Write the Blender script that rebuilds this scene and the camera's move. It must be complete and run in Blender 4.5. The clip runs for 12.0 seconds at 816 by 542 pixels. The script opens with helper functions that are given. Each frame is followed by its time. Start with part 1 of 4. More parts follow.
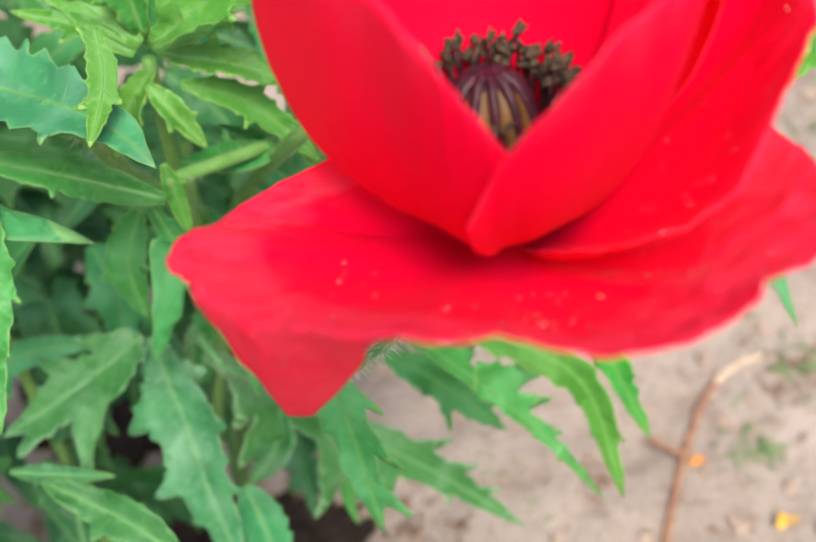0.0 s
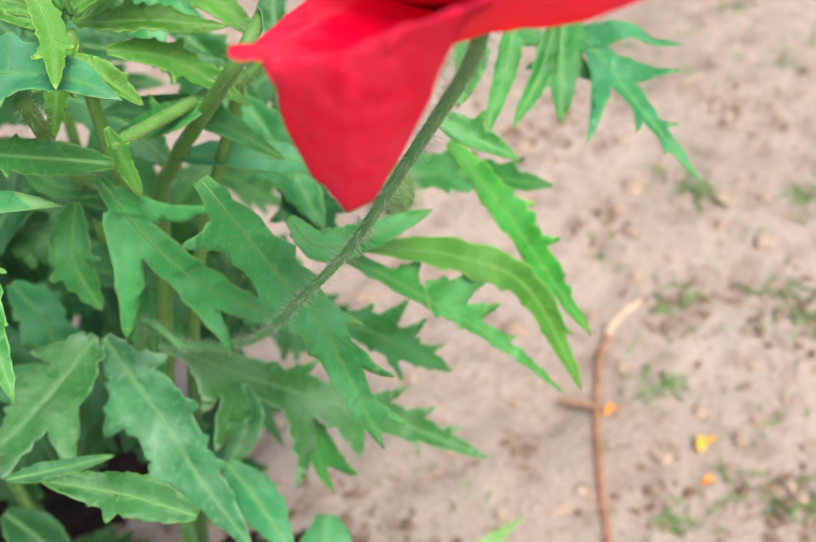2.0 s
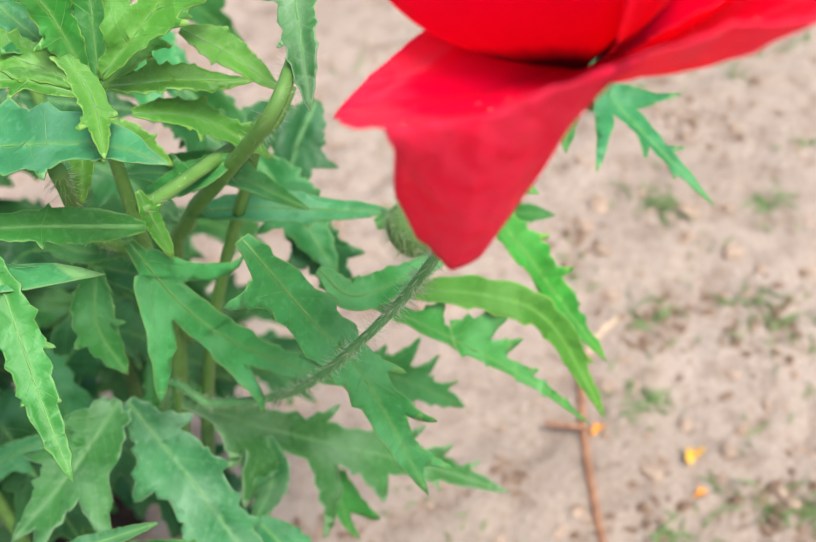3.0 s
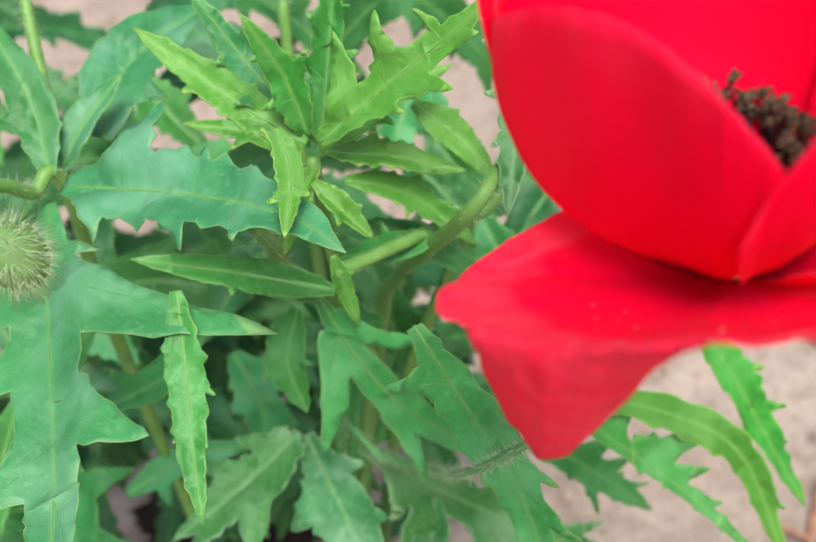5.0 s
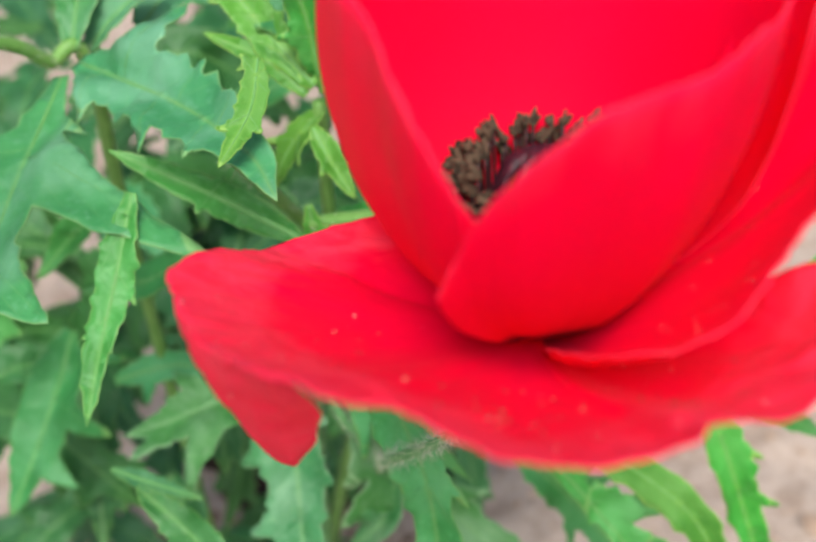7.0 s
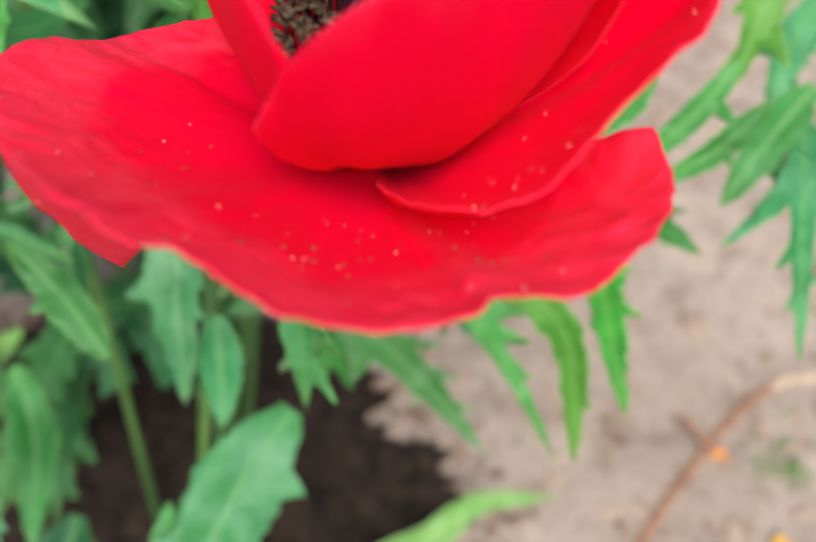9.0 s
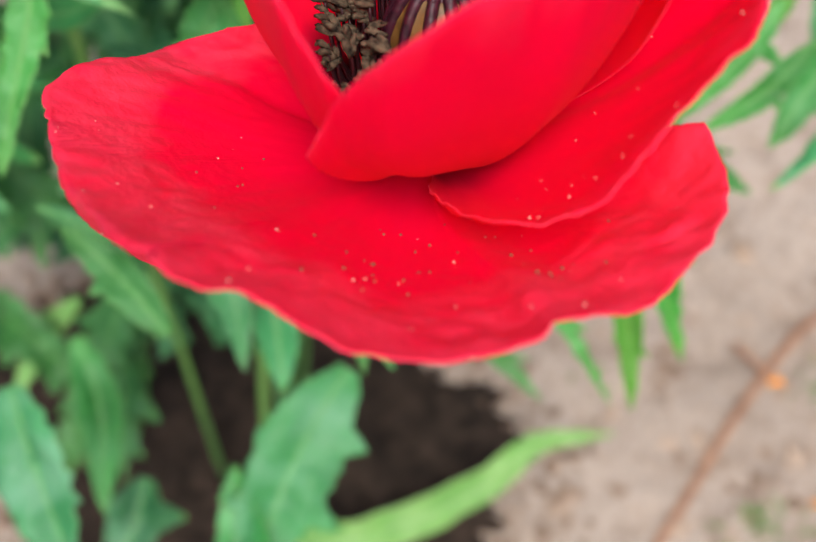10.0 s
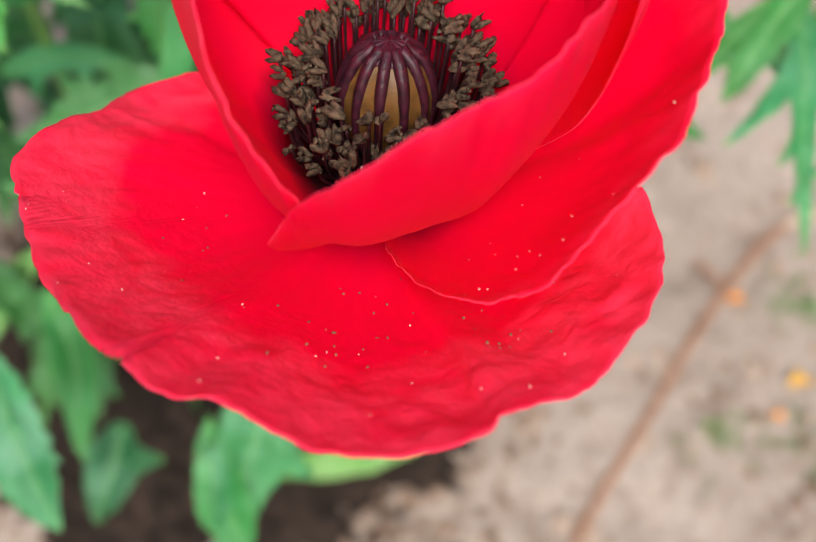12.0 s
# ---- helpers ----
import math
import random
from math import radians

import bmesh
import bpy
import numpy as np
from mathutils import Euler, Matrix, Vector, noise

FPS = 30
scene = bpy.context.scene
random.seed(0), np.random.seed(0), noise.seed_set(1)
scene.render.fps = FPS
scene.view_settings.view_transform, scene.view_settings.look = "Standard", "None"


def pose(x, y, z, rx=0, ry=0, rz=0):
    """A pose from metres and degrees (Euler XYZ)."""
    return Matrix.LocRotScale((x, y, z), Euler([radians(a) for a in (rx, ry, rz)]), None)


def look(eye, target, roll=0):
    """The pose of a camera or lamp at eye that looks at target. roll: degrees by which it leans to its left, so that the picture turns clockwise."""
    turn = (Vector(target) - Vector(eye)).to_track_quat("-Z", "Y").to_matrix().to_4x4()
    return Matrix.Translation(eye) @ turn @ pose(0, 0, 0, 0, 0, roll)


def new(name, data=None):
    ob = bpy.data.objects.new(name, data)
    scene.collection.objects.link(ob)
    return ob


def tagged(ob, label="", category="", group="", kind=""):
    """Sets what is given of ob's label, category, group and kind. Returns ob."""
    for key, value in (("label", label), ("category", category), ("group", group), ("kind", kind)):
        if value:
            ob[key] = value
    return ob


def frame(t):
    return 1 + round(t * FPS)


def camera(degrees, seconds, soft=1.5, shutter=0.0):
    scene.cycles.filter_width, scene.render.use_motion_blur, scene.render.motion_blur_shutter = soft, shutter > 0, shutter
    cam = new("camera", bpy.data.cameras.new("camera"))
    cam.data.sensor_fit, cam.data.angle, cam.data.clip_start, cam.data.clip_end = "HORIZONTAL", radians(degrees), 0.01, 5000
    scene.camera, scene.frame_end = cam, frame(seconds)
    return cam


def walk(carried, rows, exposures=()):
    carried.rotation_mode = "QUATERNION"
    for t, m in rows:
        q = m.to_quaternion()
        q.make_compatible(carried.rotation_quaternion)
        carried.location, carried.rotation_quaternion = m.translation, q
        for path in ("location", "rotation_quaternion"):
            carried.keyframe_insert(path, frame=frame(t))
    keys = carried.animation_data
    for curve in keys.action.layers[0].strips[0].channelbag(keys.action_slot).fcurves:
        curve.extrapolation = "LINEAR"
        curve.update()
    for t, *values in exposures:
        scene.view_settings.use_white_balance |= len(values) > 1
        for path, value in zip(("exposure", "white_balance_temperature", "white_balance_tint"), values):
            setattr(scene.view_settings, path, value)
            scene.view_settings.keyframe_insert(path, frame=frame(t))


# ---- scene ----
cam = camera(38.2, 12.0, soft=1.1)
cam.data.dof.use_dof = True
cam.data.dof.aperture_fstop = 19
# the lens stays focused on the plane through this point, so it racks as the camera turns
cam.data.dof.focus_object = new("focus_point")
cam.data.dof.focus_object.location = (0.1590, 0.1995, 0.7386)
PATH = [
    (0, (0.0402, -0.1278, 0.7400), (0.0508, 0.0705, 0.5151), -5.6),
    (0.5, (0.0351, -0.1435, 0.7392), (0.0557, 0.0673, 0.5267), -4.5),
    (1, (0.0276, -0.1553, 0.7331), (0.0523, 0.0575, 0.5230), -4.5),
    (1.5, (0.0161, -0.1558, 0.7253), (0.0428, 0.0557, 0.5142), -7.6),
    (2, (-0.0013, -0.1618, 0.7254), (0.0519, 0.0391, 0.5090), -10.1),
    (2.5, (-0.0200, -0.1572, 0.7258), (0.0428, 0.0433, 0.5117), -10.6),
    (2.7, (-0.0220, -0.1532, 0.7267), (0.0470, 0.0464, 0.5137), -10.9),
    (4.3, (-0.0214, -0.1289, 0.7520), (0.0322, 0.0674, 0.5316), -14.2),
    (4.5, (-0.0070, -0.1337, 0.7503), (0.0232, 0.0779, 0.5398), -15.2),
    (5, (0.0131, -0.1377, 0.7430), (0.0123, 0.0834, 0.5402), -12.0),
    (5.5, (0.0258, -0.1321, 0.7324), (0.0039, 0.0895, 0.5313), -8.3),
    (6, (0.0362, -0.1295, 0.7299), (0.0001, 0.0878, 0.5262), -6.0),
    (6.5, (0.0533, -0.1304, 0.7303), (0.0073, 0.0847, 0.5264), -5.2),
    (6.7, (0.0662, -0.1285, 0.7288), (0.0154, 0.0863, 0.5257), -5.5),
    (8.3, (0.0739, -0.1127, 0.7384), (0.0455, 0.0814, 0.5114), 5.1),
    (8.5, (0.0747, -0.1137, 0.7362), (0.0470, 0.0735, 0.5035), 5.2),
    (9, (0.0794, -0.1144, 0.7336), (0.0569, 0.0582, 0.4893), 6.1),
    (9.5, (0.0770, -0.1130, 0.7450), (0.0458, 0.0568, 0.4997), 2.2),
    (10, (0.0766, -0.1087, 0.7399), (0.0458, 0.0477, 0.4857), -0.1),
    (10.5, (0.0737, -0.1063, 0.7443), (0.0418, 0.0452, 0.4873), -1.7),
    (11, (0.0750, -0.1044, 0.7464), (0.0503, 0.0399, 0.4845), 0.0),
    (11.5, (0.0758, -0.0991, 0.7535), (0.0543, 0.0436, 0.4905), 0.7),
    (12, (0.0756, -0.0963, 0.7565), (0.0568, 0.0398, 0.4898), 1.1),
]
walk(cam, [(t, look(eye, target, roll)) for t, eye, target, roll in PATH], exposures=[(0, 0.86), (2.7, 0.90), (4.3, 0.80), (6.7, 0.74), (8.3, 0.64), (12, 0.62)])


# ---------------------------------------------------------------- light
world = bpy.data.worlds.new("overcast_sky")
scene.world = world
world.use_nodes = True
wn = world.node_tree.nodes
wl = world.node_tree.links
sky = wn.new("ShaderNodeTexSky")
sky.sky_type = "NISHITA"
sky.sun_disc = False
sky.sun_elevation = radians(60)
sky.sun_rotation = radians(169)
sky.dust_density = 4.0
wl.new(sky.outputs["Color"], wn["Background"].inputs["Color"])
wn["Background"].inputs["Strength"].default_value = 0.10
sun = new("sun", bpy.data.lights.new("sun", "SUN"))
sun.data.energy = 2.5
sun.data.angle = radians(24)
sun.data.color = (1.0, 0.97, 0.93)
sun.matrix_world = look((0.14, -0.47, 0.87), (0, 0, 0))



# ---------------------------------------------------------------- materials
def nodes(name):
    m = bpy.data.materials.new(name)
    m.use_nodes = True
    return m, m.node_tree.nodes, m.node_tree.links, m.node_tree.nodes["Principled BSDF"]


def texture(n, l, kind, scale, detail=4.0, coord=None, **settings):
    t = n.new("ShaderNodeTex" + kind)
    t.inputs["Scale"].default_value = scale
    if "Detail" in t.inputs:
        t.inputs["Detail"].default_value = detail
    if coord is None:
        coord = n.new("ShaderNodeTexCoord").outputs["Object"]
    l.new(coord, t.inputs["Vector"])
    return t


def ramp(n, l, source, stops):
    r = n.new("ShaderNodeValToRGB")
    while len(r.color_ramp.elements) < len(stops):
        r.color_ramp.elements.new(0.5)
    for e, (p, c) in zip(r.color_ramp.elements, stops):
        e.position, e.color = p, (*c, 1)
    l.new(source, r.inputs["Fac"])
    return r


def mix(n, l, fac, a, b, blend="MIX"):
    x = n.new("ShaderNodeMix")
    x.data_type, x.blend_type = "RGBA", blend
    for sock, val in ((x.inputs[0], fac), (x.inputs[6], a), (x.inputs[7], b)):
        if hasattr(val, "links"):
            l.new(val, sock)
        elif isinstance(val, tuple):
            sock.default_value = (*val, 1)
        else:
            sock.default_value = val
    return x.outputs[2]


def bump(n, l, p, height, strength, distance):
    b = n.new("ShaderNodeBump")
    b.inputs["Strength"].default_value, b.inputs["Distance"].default_value = strength, distance
    l.new(height, b.inputs["Height"])
    l.new(b.outputs["Normal"], p.inputs["Normal"])
    return b


def see_through(m, n, l, p, colour, amount):
    """Thin plant tissue: part of the light passes through it."""
    tr = n.new("ShaderNodeBsdfTranslucent")
    ms = n.new("ShaderNodeMixShader")
    ms.inputs[0].default_value = amount
    if hasattr(colour, "links"):
        l.new(colour, tr.inputs["Color"])
    else:
        tr.inputs["Color"].default_value = (*colour, 1)
    l.new(p.outputs[0], ms.inputs[1])
    l.new(tr.outputs[0], ms.inputs[2])
    l.new(ms.outputs[0], n["Material Output"].inputs["Surface"])


def make_petal(name, rim_sheen, blotch_base):
    """Silky red petal; the first number sets how wide the crumpled rim is, its sheen painted pale pink."""
    m, n, l, p = nodes(name)
    uv = n.new("ShaderNodeUVMap").outputs["UV"]

    def stretched(x, y, detail, warp=0.0):
        mp = n.new("ShaderNodeMapping")
        mp.inputs["Scale"].default_value = (x, y, 1)
        l.new(uv, mp.inputs["Vector"])
        t = texture(n, l, "Noise", 1.0, detail, mp.outputs[0])
        t.inputs["Distortion"].default_value = warp
        return t

    def calc(op, a, b=0.0):
        x = n.new("ShaderNodeMath")
        x.operation = op
        for sock, val in ((x.inputs[0], a), (x.inputs[1], b)):
            if hasattr(val, "links"):
                l.new(val, sock)
            else:
                sock.default_value = val
        return x.outputs[0]

    veins = stretched(60, 3, 3.0)
    patch = texture(n, l, "Noise", 55.0, 4.0)
    spots = texture(n, l, "Noise", 130.0, 6.0)
    spots.inputs["Distortion"].default_value = 1.0
    c = mix(n, l, ramp(n, l, patch.outputs[0], [(0.35, (0, 0, 0)), (0.7, (1, 1, 1))]).outputs[0], (0.93, 0.0008, 0.054), (0.98, 0.0014, 0.070))
    sep = n.new("ShaderNodeSeparateXYZ")
    l.new(uv, sep.inputs[0])
    bays = stretched(7, 1.2, 4.0, 0.4)
    fringe = calc("ADD", sep.outputs[1], calc("MULTIPLY", calc("SUBTRACT", bays.outputs[0], 0.5), 0.42))
    fringe = calc("ADD", fringe, calc("MULTIPLY", calc("SUBTRACT", spots.outputs[0], 0.5), 0.10))
    edge = 1 - 0.36 * rim_sheen
    rim = ramp(n, l, fringe, [(0.0, (0, 0, 0)), (edge, (0, 0, 0)), (edge + 0.10, (rim_sheen, rim_sheen, rim_sheen))])
    blotch = ramp(n, l, spots.outputs[0], [(0.34, (0.40, 0.40, 0.40)), (0.56, (1, 1, 1))])
    pale = mix(n, l, 1.0, rim.outputs[0], blotch.outputs[0], "MULTIPLY")
    # pale pink puts the bright sheen of the rim's folds into the colour
    c2 = mix(n, l, pale, c, (0.97, 0.062, 0.140))
    base = calc("ADD", sep.outputs[1], calc("MULTIPLY", calc("SUBTRACT", bays.outputs[0], 0.5), 0.12))
    heart = ramp(n, l, base, [(0.17, (blotch_base, blotch_base, blotch_base)), (0.30, (0, 0, 0))])
    c2 = mix(n, l, heart.outputs[0], c2, (0.020, 0.002, 0.008))
    l.new(c2, p.inputs["Base Color"])
    p.inputs["Roughness"].default_value = 0.55
    p.inputs["Specular IOR Level"].default_value = 0.10
    p.inputs["Sheen Weight"].default_value = 0.04
    p.inputs["Sheen Roughness"].default_value = 0.4
    p.inputs["Sheen Tint"].default_value = (1.0, 0.35, 0.45, 1)
    wr = texture(n, l, "Voronoi", 150.0)
    wr.feature = "F2"
    soft = texture(n, l, "Noise", 320.0, 4.0)
    folds = calc("ADD", calc("MULTIPLY", wr.outputs["Distance"], 0.25), calc("MULTIPLY", soft.outputs[0], 0.16))
    wider = ramp(n, l, sep.outputs[1], [(0.40, (0.04, 0.04, 0.04)), (0.80, (1, 1, 1))])
    height = calc("ADD", calc("MULTIPLY", calc("MULTIPLY", folds, wider.outputs[0]), 5.0), calc("MULTIPLY", veins.outputs[0], 0.07))
    bump(n, l, p, height, 0.05 + 0.6 * max(0, rim_sheen - 0.35), 0.0014)
    see_through(m, n, l, p, mix(n, l, heart.outputs[0], (0.98, 0.002, 0.060), (0.03, 0.001, 0.006)), 0.50)
    return m


def make_leaf(name, base, dark, pale, vein):
    """Poppy leaf: mottled green, frosted patches, pale midrib, side veins and margin."""
    m, n, l, p = nodes(name)
    uv = n.new("ShaderNodeUVMap").outputs["UV"]
    sep = n.new("ShaderNodeSeparateXYZ")
    l.new(uv, sep.inputs[0])

    def calc(op, a, b=0.0):
        x = n.new("ShaderNodeMath")
        x.operation = op
        for sock, val in ((x.inputs[0], a), (x.inputs[1], b)):
            if hasattr(val, "links"):
                l.new(val, sock)
            else:
                sock.default_value = val
        return x.outputs[0]

    big = texture(n, l, "Noise", 38.0, 4.0)
    frost = texture(n, l, "Noise", 52.0, 5.0)
    fine = texture(n, l, "Noise", 520.0, 5.0)
    info = n.new("ShaderNodeObjectInfo")
    c = mix(n, l, ramp(n, l, big.outputs[0], [(0.32, (0, 0, 0)), (0.68, (1, 1, 1))]).outputs[0], dark, base)
    c = mix(n, l, ramp(n, l, frost.outputs[0], [(0.46, (0, 0, 0)), (0.70, (0.75, 0.75, 0.75))]).outputs[0], c, pale)
    c = mix(n, l, ramp(n, l, fine.outputs[0], [(0.56, (0, 0, 0)), (0.68, (0.30, 0.30, 0.30))]).outputs[0], c, pale)
    hue = n.new("ShaderNodeHueSaturation")
    rr = n.new("ShaderNodeMapRange")
    rr.inputs["To Min"].default_value, rr.inputs["To Max"].default_value = 0.88, 1.15
    l.new(info.outputs["Random"], rr.inputs["Value"])
    l.new(rr.outputs[0], hue.inputs["Value"])
    hh = n.new("ShaderNodeMapRange")
    hh.inputs["To Min"].default_value, hh.inputs["To Max"].default_value = 0.485, 0.525
    l.new(calc("FRACT", calc("MULTIPLY", info.outputs["Random"], 7.31)), hh.inputs["Value"])
    l.new(hh.outputs[0], hue.inputs["Hue"])
    l.new(c, hue.inputs["Color"])
    across = calc("ABSOLUTE", sep.outputs[1])
    wob = calc("MULTIPLY", big.outputs[0], 0.05)
    along = calc("ADD", calc("SUBTRACT", sep.outputs[0], calc("MULTIPLY", across, 0.9)), wob)
    ribs = calc("ABSOLUTE", calc("SINE", calc("MULTIPLY", along, 48.0)))
    side = ramp(n, l, ribs, [(0.0, (0.26, 0.26, 0.26)), (0.10, (0, 0, 0))])
    c = mix(n, l, side.outputs[0], hue.outputs[0], vein)
    midrib = ramp(n, l, across, [(0.0, (0.55, 0.55, 0.55)), (0.004, (0.3, 0.3, 0.3)), (0.010, (0, 0, 0))])
    c = mix(n, l, midrib.outputs[0], c, vein)
    margin = n.new("ShaderNodeAttribute")
    margin.attribute_name = "margin"
    edge = ramp(n, l, margin.outputs["Fac"], [(0.74, (0, 0, 0)), (0.92, (0.85, 0.85, 0.85))])
    c = mix(n, l, edge.outputs[0], c, vein)
    l.new(c, p.inputs["Base Color"])
    p.inputs["Roughness"].default_value = 0.47
    p.inputs["Specular IOR Level"].default_value = 0.32
    cells = texture(n, l, "Voronoi", 300.0)
    relief = calc("ADD", calc("MULTIPLY", cells.outputs["Distance"], 0.22), calc("MULTIPLY", ribs, 0.12))
    relief = calc("ADD", relief, calc("MULTIPLY", frost.outputs[0], 1.6))
    bump(n, l, p, relief, 0.75, 0.0012)
    see_through(m, n, l, p, (0.10, 0.36, 0.04), 0.20)
    return m


def make_plain(name, a, b, scale, rough=0.6, bump_d=0.0004, spec=0.4):
    m, n, l, p = nodes(name)
    t = texture(n, l, "Noise", scale, 5.0)
    l.new(mix(n, l, ramp(n, l, t.outputs[0], [(0.3, (0, 0, 0)), (0.7, (1, 1, 1))]).outputs[0], a, b), p.inputs["Base Color"])
    p.inputs["Roughness"].default_value = rough
    p.inputs["Specular IOR Level"].default_value = spec
    bump(n, l, p, t.outputs[0], 0.5, bump_d)
    return m


def make_soil():
    m, n, l, p = nodes("dry_soil")
    a = texture(n, l, "Noise", 5.0, 6.0)
    b = texture(n, l, "Noise", 38.0, 6.0)
    f = texture(n, l, "Noise", 240.0, 6.0)
    cr = texture(n, l, "Noise", 150.0, 7.0)
    cr.inputs["Distortion"].default_value = 1.5
    c = mix(n, l, ramp(n, l, a.outputs[0], [(0.3, (0, 0, 0)), (0.7, (1, 1, 1))]).outputs[0], (0.32, 0.255, 0.205), (0.44, 0.36, 0.30))
    c = mix(n, l, ramp(n, l, b.outputs[0], [(0.33, (0.60, 0.60, 0.60)), (0.50, (0, 0, 0))]).outputs[0], c, (0.20, 0.14, 0.10))
    c = mix(n, l, ramp(n, l, f.outputs[0], [(0.5, (0, 0, 0)), (0.75, (0.6, 0.6, 0.6))]).outputs[0], c, (0.50, 0.42, 0.35))
    c = mix(n, l, ramp(n, l, cr.outputs[0], [(0.28, (0.8, 0.8, 0.8)), (0.43, (0, 0, 0))]).outputs[0], c, (0.17, 0.12, 0.085))
    pit = texture(n, l, "Noise", 330.0, 3.0)
    c = mix(n, l, ramp(n, l, pit.outputs[0], [(0.30, (0.85, 0.85, 0.85)), (0.38, (0, 0, 0))]).outputs[0], c, (0.11, 0.075, 0.055))
    l.new(c, p.inputs["Base Color"])
    p.inputs["Roughness"].default_value = 0.95
    p.inputs["Specular IOR Level"].default_value = 0.1
    add = n.new("ShaderNodeMath")
    l.new(b.outputs[0], add.inputs[0])
    l.new(f.outputs[0], add.inputs[1])
    bump(n, l, p, add.outputs[0], 0.7, 0.006)
    return m


PETAL = make_petal("poppy_petal", 0.30, 0.96)
PETAL_EDGE = make_plain("petal_cut_edge", (0.96, 0.020, 0.075), (0.96, 0.06, 0.12), 900, 0.6, 0.0001, 0.2)
PETAL_RIMMED = make_petal("poppy_petal_pale_rim", 0.9, 0.1)
PETAL_OUTER = make_petal("outer_petal", 0.45, 0.25)
LEAF = make_leaf("poppy_leaf", (0.058, 0.315, 0.068), (0.025, 0.180, 0.030), (0.135, 0.42, 0.155), (0.17, 0.38, 0.10))
LEAF_BLUE = make_leaf("frosted_poppy_leaf", (0.064, 0.290, 0.082), (0.030, 0.180, 0.046), (0.15, 0.36, 0.190), (0.18, 0.38, 0.13))
LEAF_FRESH = make_leaf("young_poppy_leaf", (0.100, 0.345, 0.042), (0.052, 0.23, 0.026), (0.16, 0.41, 0.09), (0.24, 0.46, 0.09))
LEAF_DUSTY = make_leaf("dusty_poppy_leaf", (0.066, 0.265, 0.070), (0.030, 0.165, 0.034), (0.20, 0.40, 0.20), (0.26, 0.46, 0.22))
# darker copy of poppy_leaf: shade between the leaves is put into its green
LEAF_SHADE = make_leaf("poppy_leaf_in_shade", (0.034, 0.165, 0.038), (0.015, 0.090, 0.017), (0.085, 0.25, 0.095), (0.13, 0.30, 0.07))
WEED = make_leaf("weed_leaf", (0.16, 0.37, 0.080), (0.10, 0.28, 0.05), (0.26, 0.45, 0.15), (0.30, 0.46, 0.15))
VEIN = make_plain("pale_vein", (0.09, 0.28, 0.065), (0.14, 0.34, 0.10), 300, 0.5)
STEM_OLD = make_plain("old_stem", (0.045, 0.13, 0.028), (0.085, 0.20, 0.05), 160, 0.6)
STEM = make_plain("green_stem", (0.10, 0.25, 0.045), (0.16, 0.33, 0.075), 160, 0.5)
FLOWER_STEM = make_plain("flower_stem", (0.070, 0.245, 0.065), (0.13, 0.34, 0.11), 160, 0.5)
HAIR = make_plain("pale_hair", (0.40, 0.50, 0.30), (0.55, 0.60, 0.42), 300, 0.5)
BUD_HAIR = make_plain("bud_hair", (0.30, 0.44, 0.20), (0.46, 0.56, 0.34), 300, 0.5)
SOIL = make_soil()
CLOD = make_plain("soil_clod", (0.27, 0.19, 0.135), (0.46, 0.35, 0.27), 90, 0.95, 0.002, 0.1)
CRUMB = make_plain("brown_crumb", (0.12, 0.075, 0.05), (0.30, 0.21, 0.15), 90, 0.95, 0.002, 0.1)
# near-black soil that stands in for the shade under the plants
SHADE_SOIL = make_plain("soil_painted_shade", (0.010, 0.007, 0.005), (0.042, 0.028, 0.020), 70, 0.9, 0.002, 0.15)
TWIG = make_plain("red_brown_bark", (0.22, 0.095, 0.05), (0.40, 0.21, 0.12), 120, 0.6)
DRY_TWIG = make_plain("bare_dry_wood", (0.46, 0.33, 0.22), (0.60, 0.46, 0.33), 120, 0.7)
YELLOW = make_plain("yellow_petal", (0.75, 0.36, 0.03), (0.85, 0.50, 0.06), 150, 0.55)
ORANGE = make_plain("orange_petal", (0.80, 0.25, 0.02), (0.85, 0.36, 0.04), 150, 0.55)
GRASS = make_plain("grass_blade", (0.07, 0.15, 0.035), (0.16, 0.24, 0.08), 200, 0.6)
ANTHER = make_plain("dusty_anther", (0.012, 0.008, 0.007), (0.135, 0.100, 0.064), 1100, 0.9, 0.0008, 0.1)
FILAMENT = make_plain("dark_filament", (0.012, 0.003, 0.005), (0.04, 0.006, 0.010), 400, 0.5)
DISC = make_plain("purple_stigma", (0.012, 0.002, 0.006), (0.060, 0.009, 0.022), 900, 0.5, 0.0004)
CAPSULE = make_plain("ochre_capsule", (0.085, 0.042, 0.009), (0.165, 0.085, 0.020), 700, 0.5)
SPECK_PALE = make_plain("pale_pollen", (0.6, 0.45, 0.36), (0.8, 0.68, 0.6), 600, 0.8)
SPECK_DARK = make_plain("dark_pollen", (0.10, 0.05, 0.03), (0.22, 0.13, 0.07), 600, 0.8)
BUD_GREEN = make_plain("bud_skin", (0.09, 0.19, 0.05), (0.15, 0.28, 0.08), 260, 0.6)


# ---------------------------------------------------------------- building helpers
def thing(name, at, label, category, group="", kind=""):
    ob = new(name)
    ob.location = at
    ob.empty_display_size = 0.02
    return tagged(ob, label, category, group, kind)


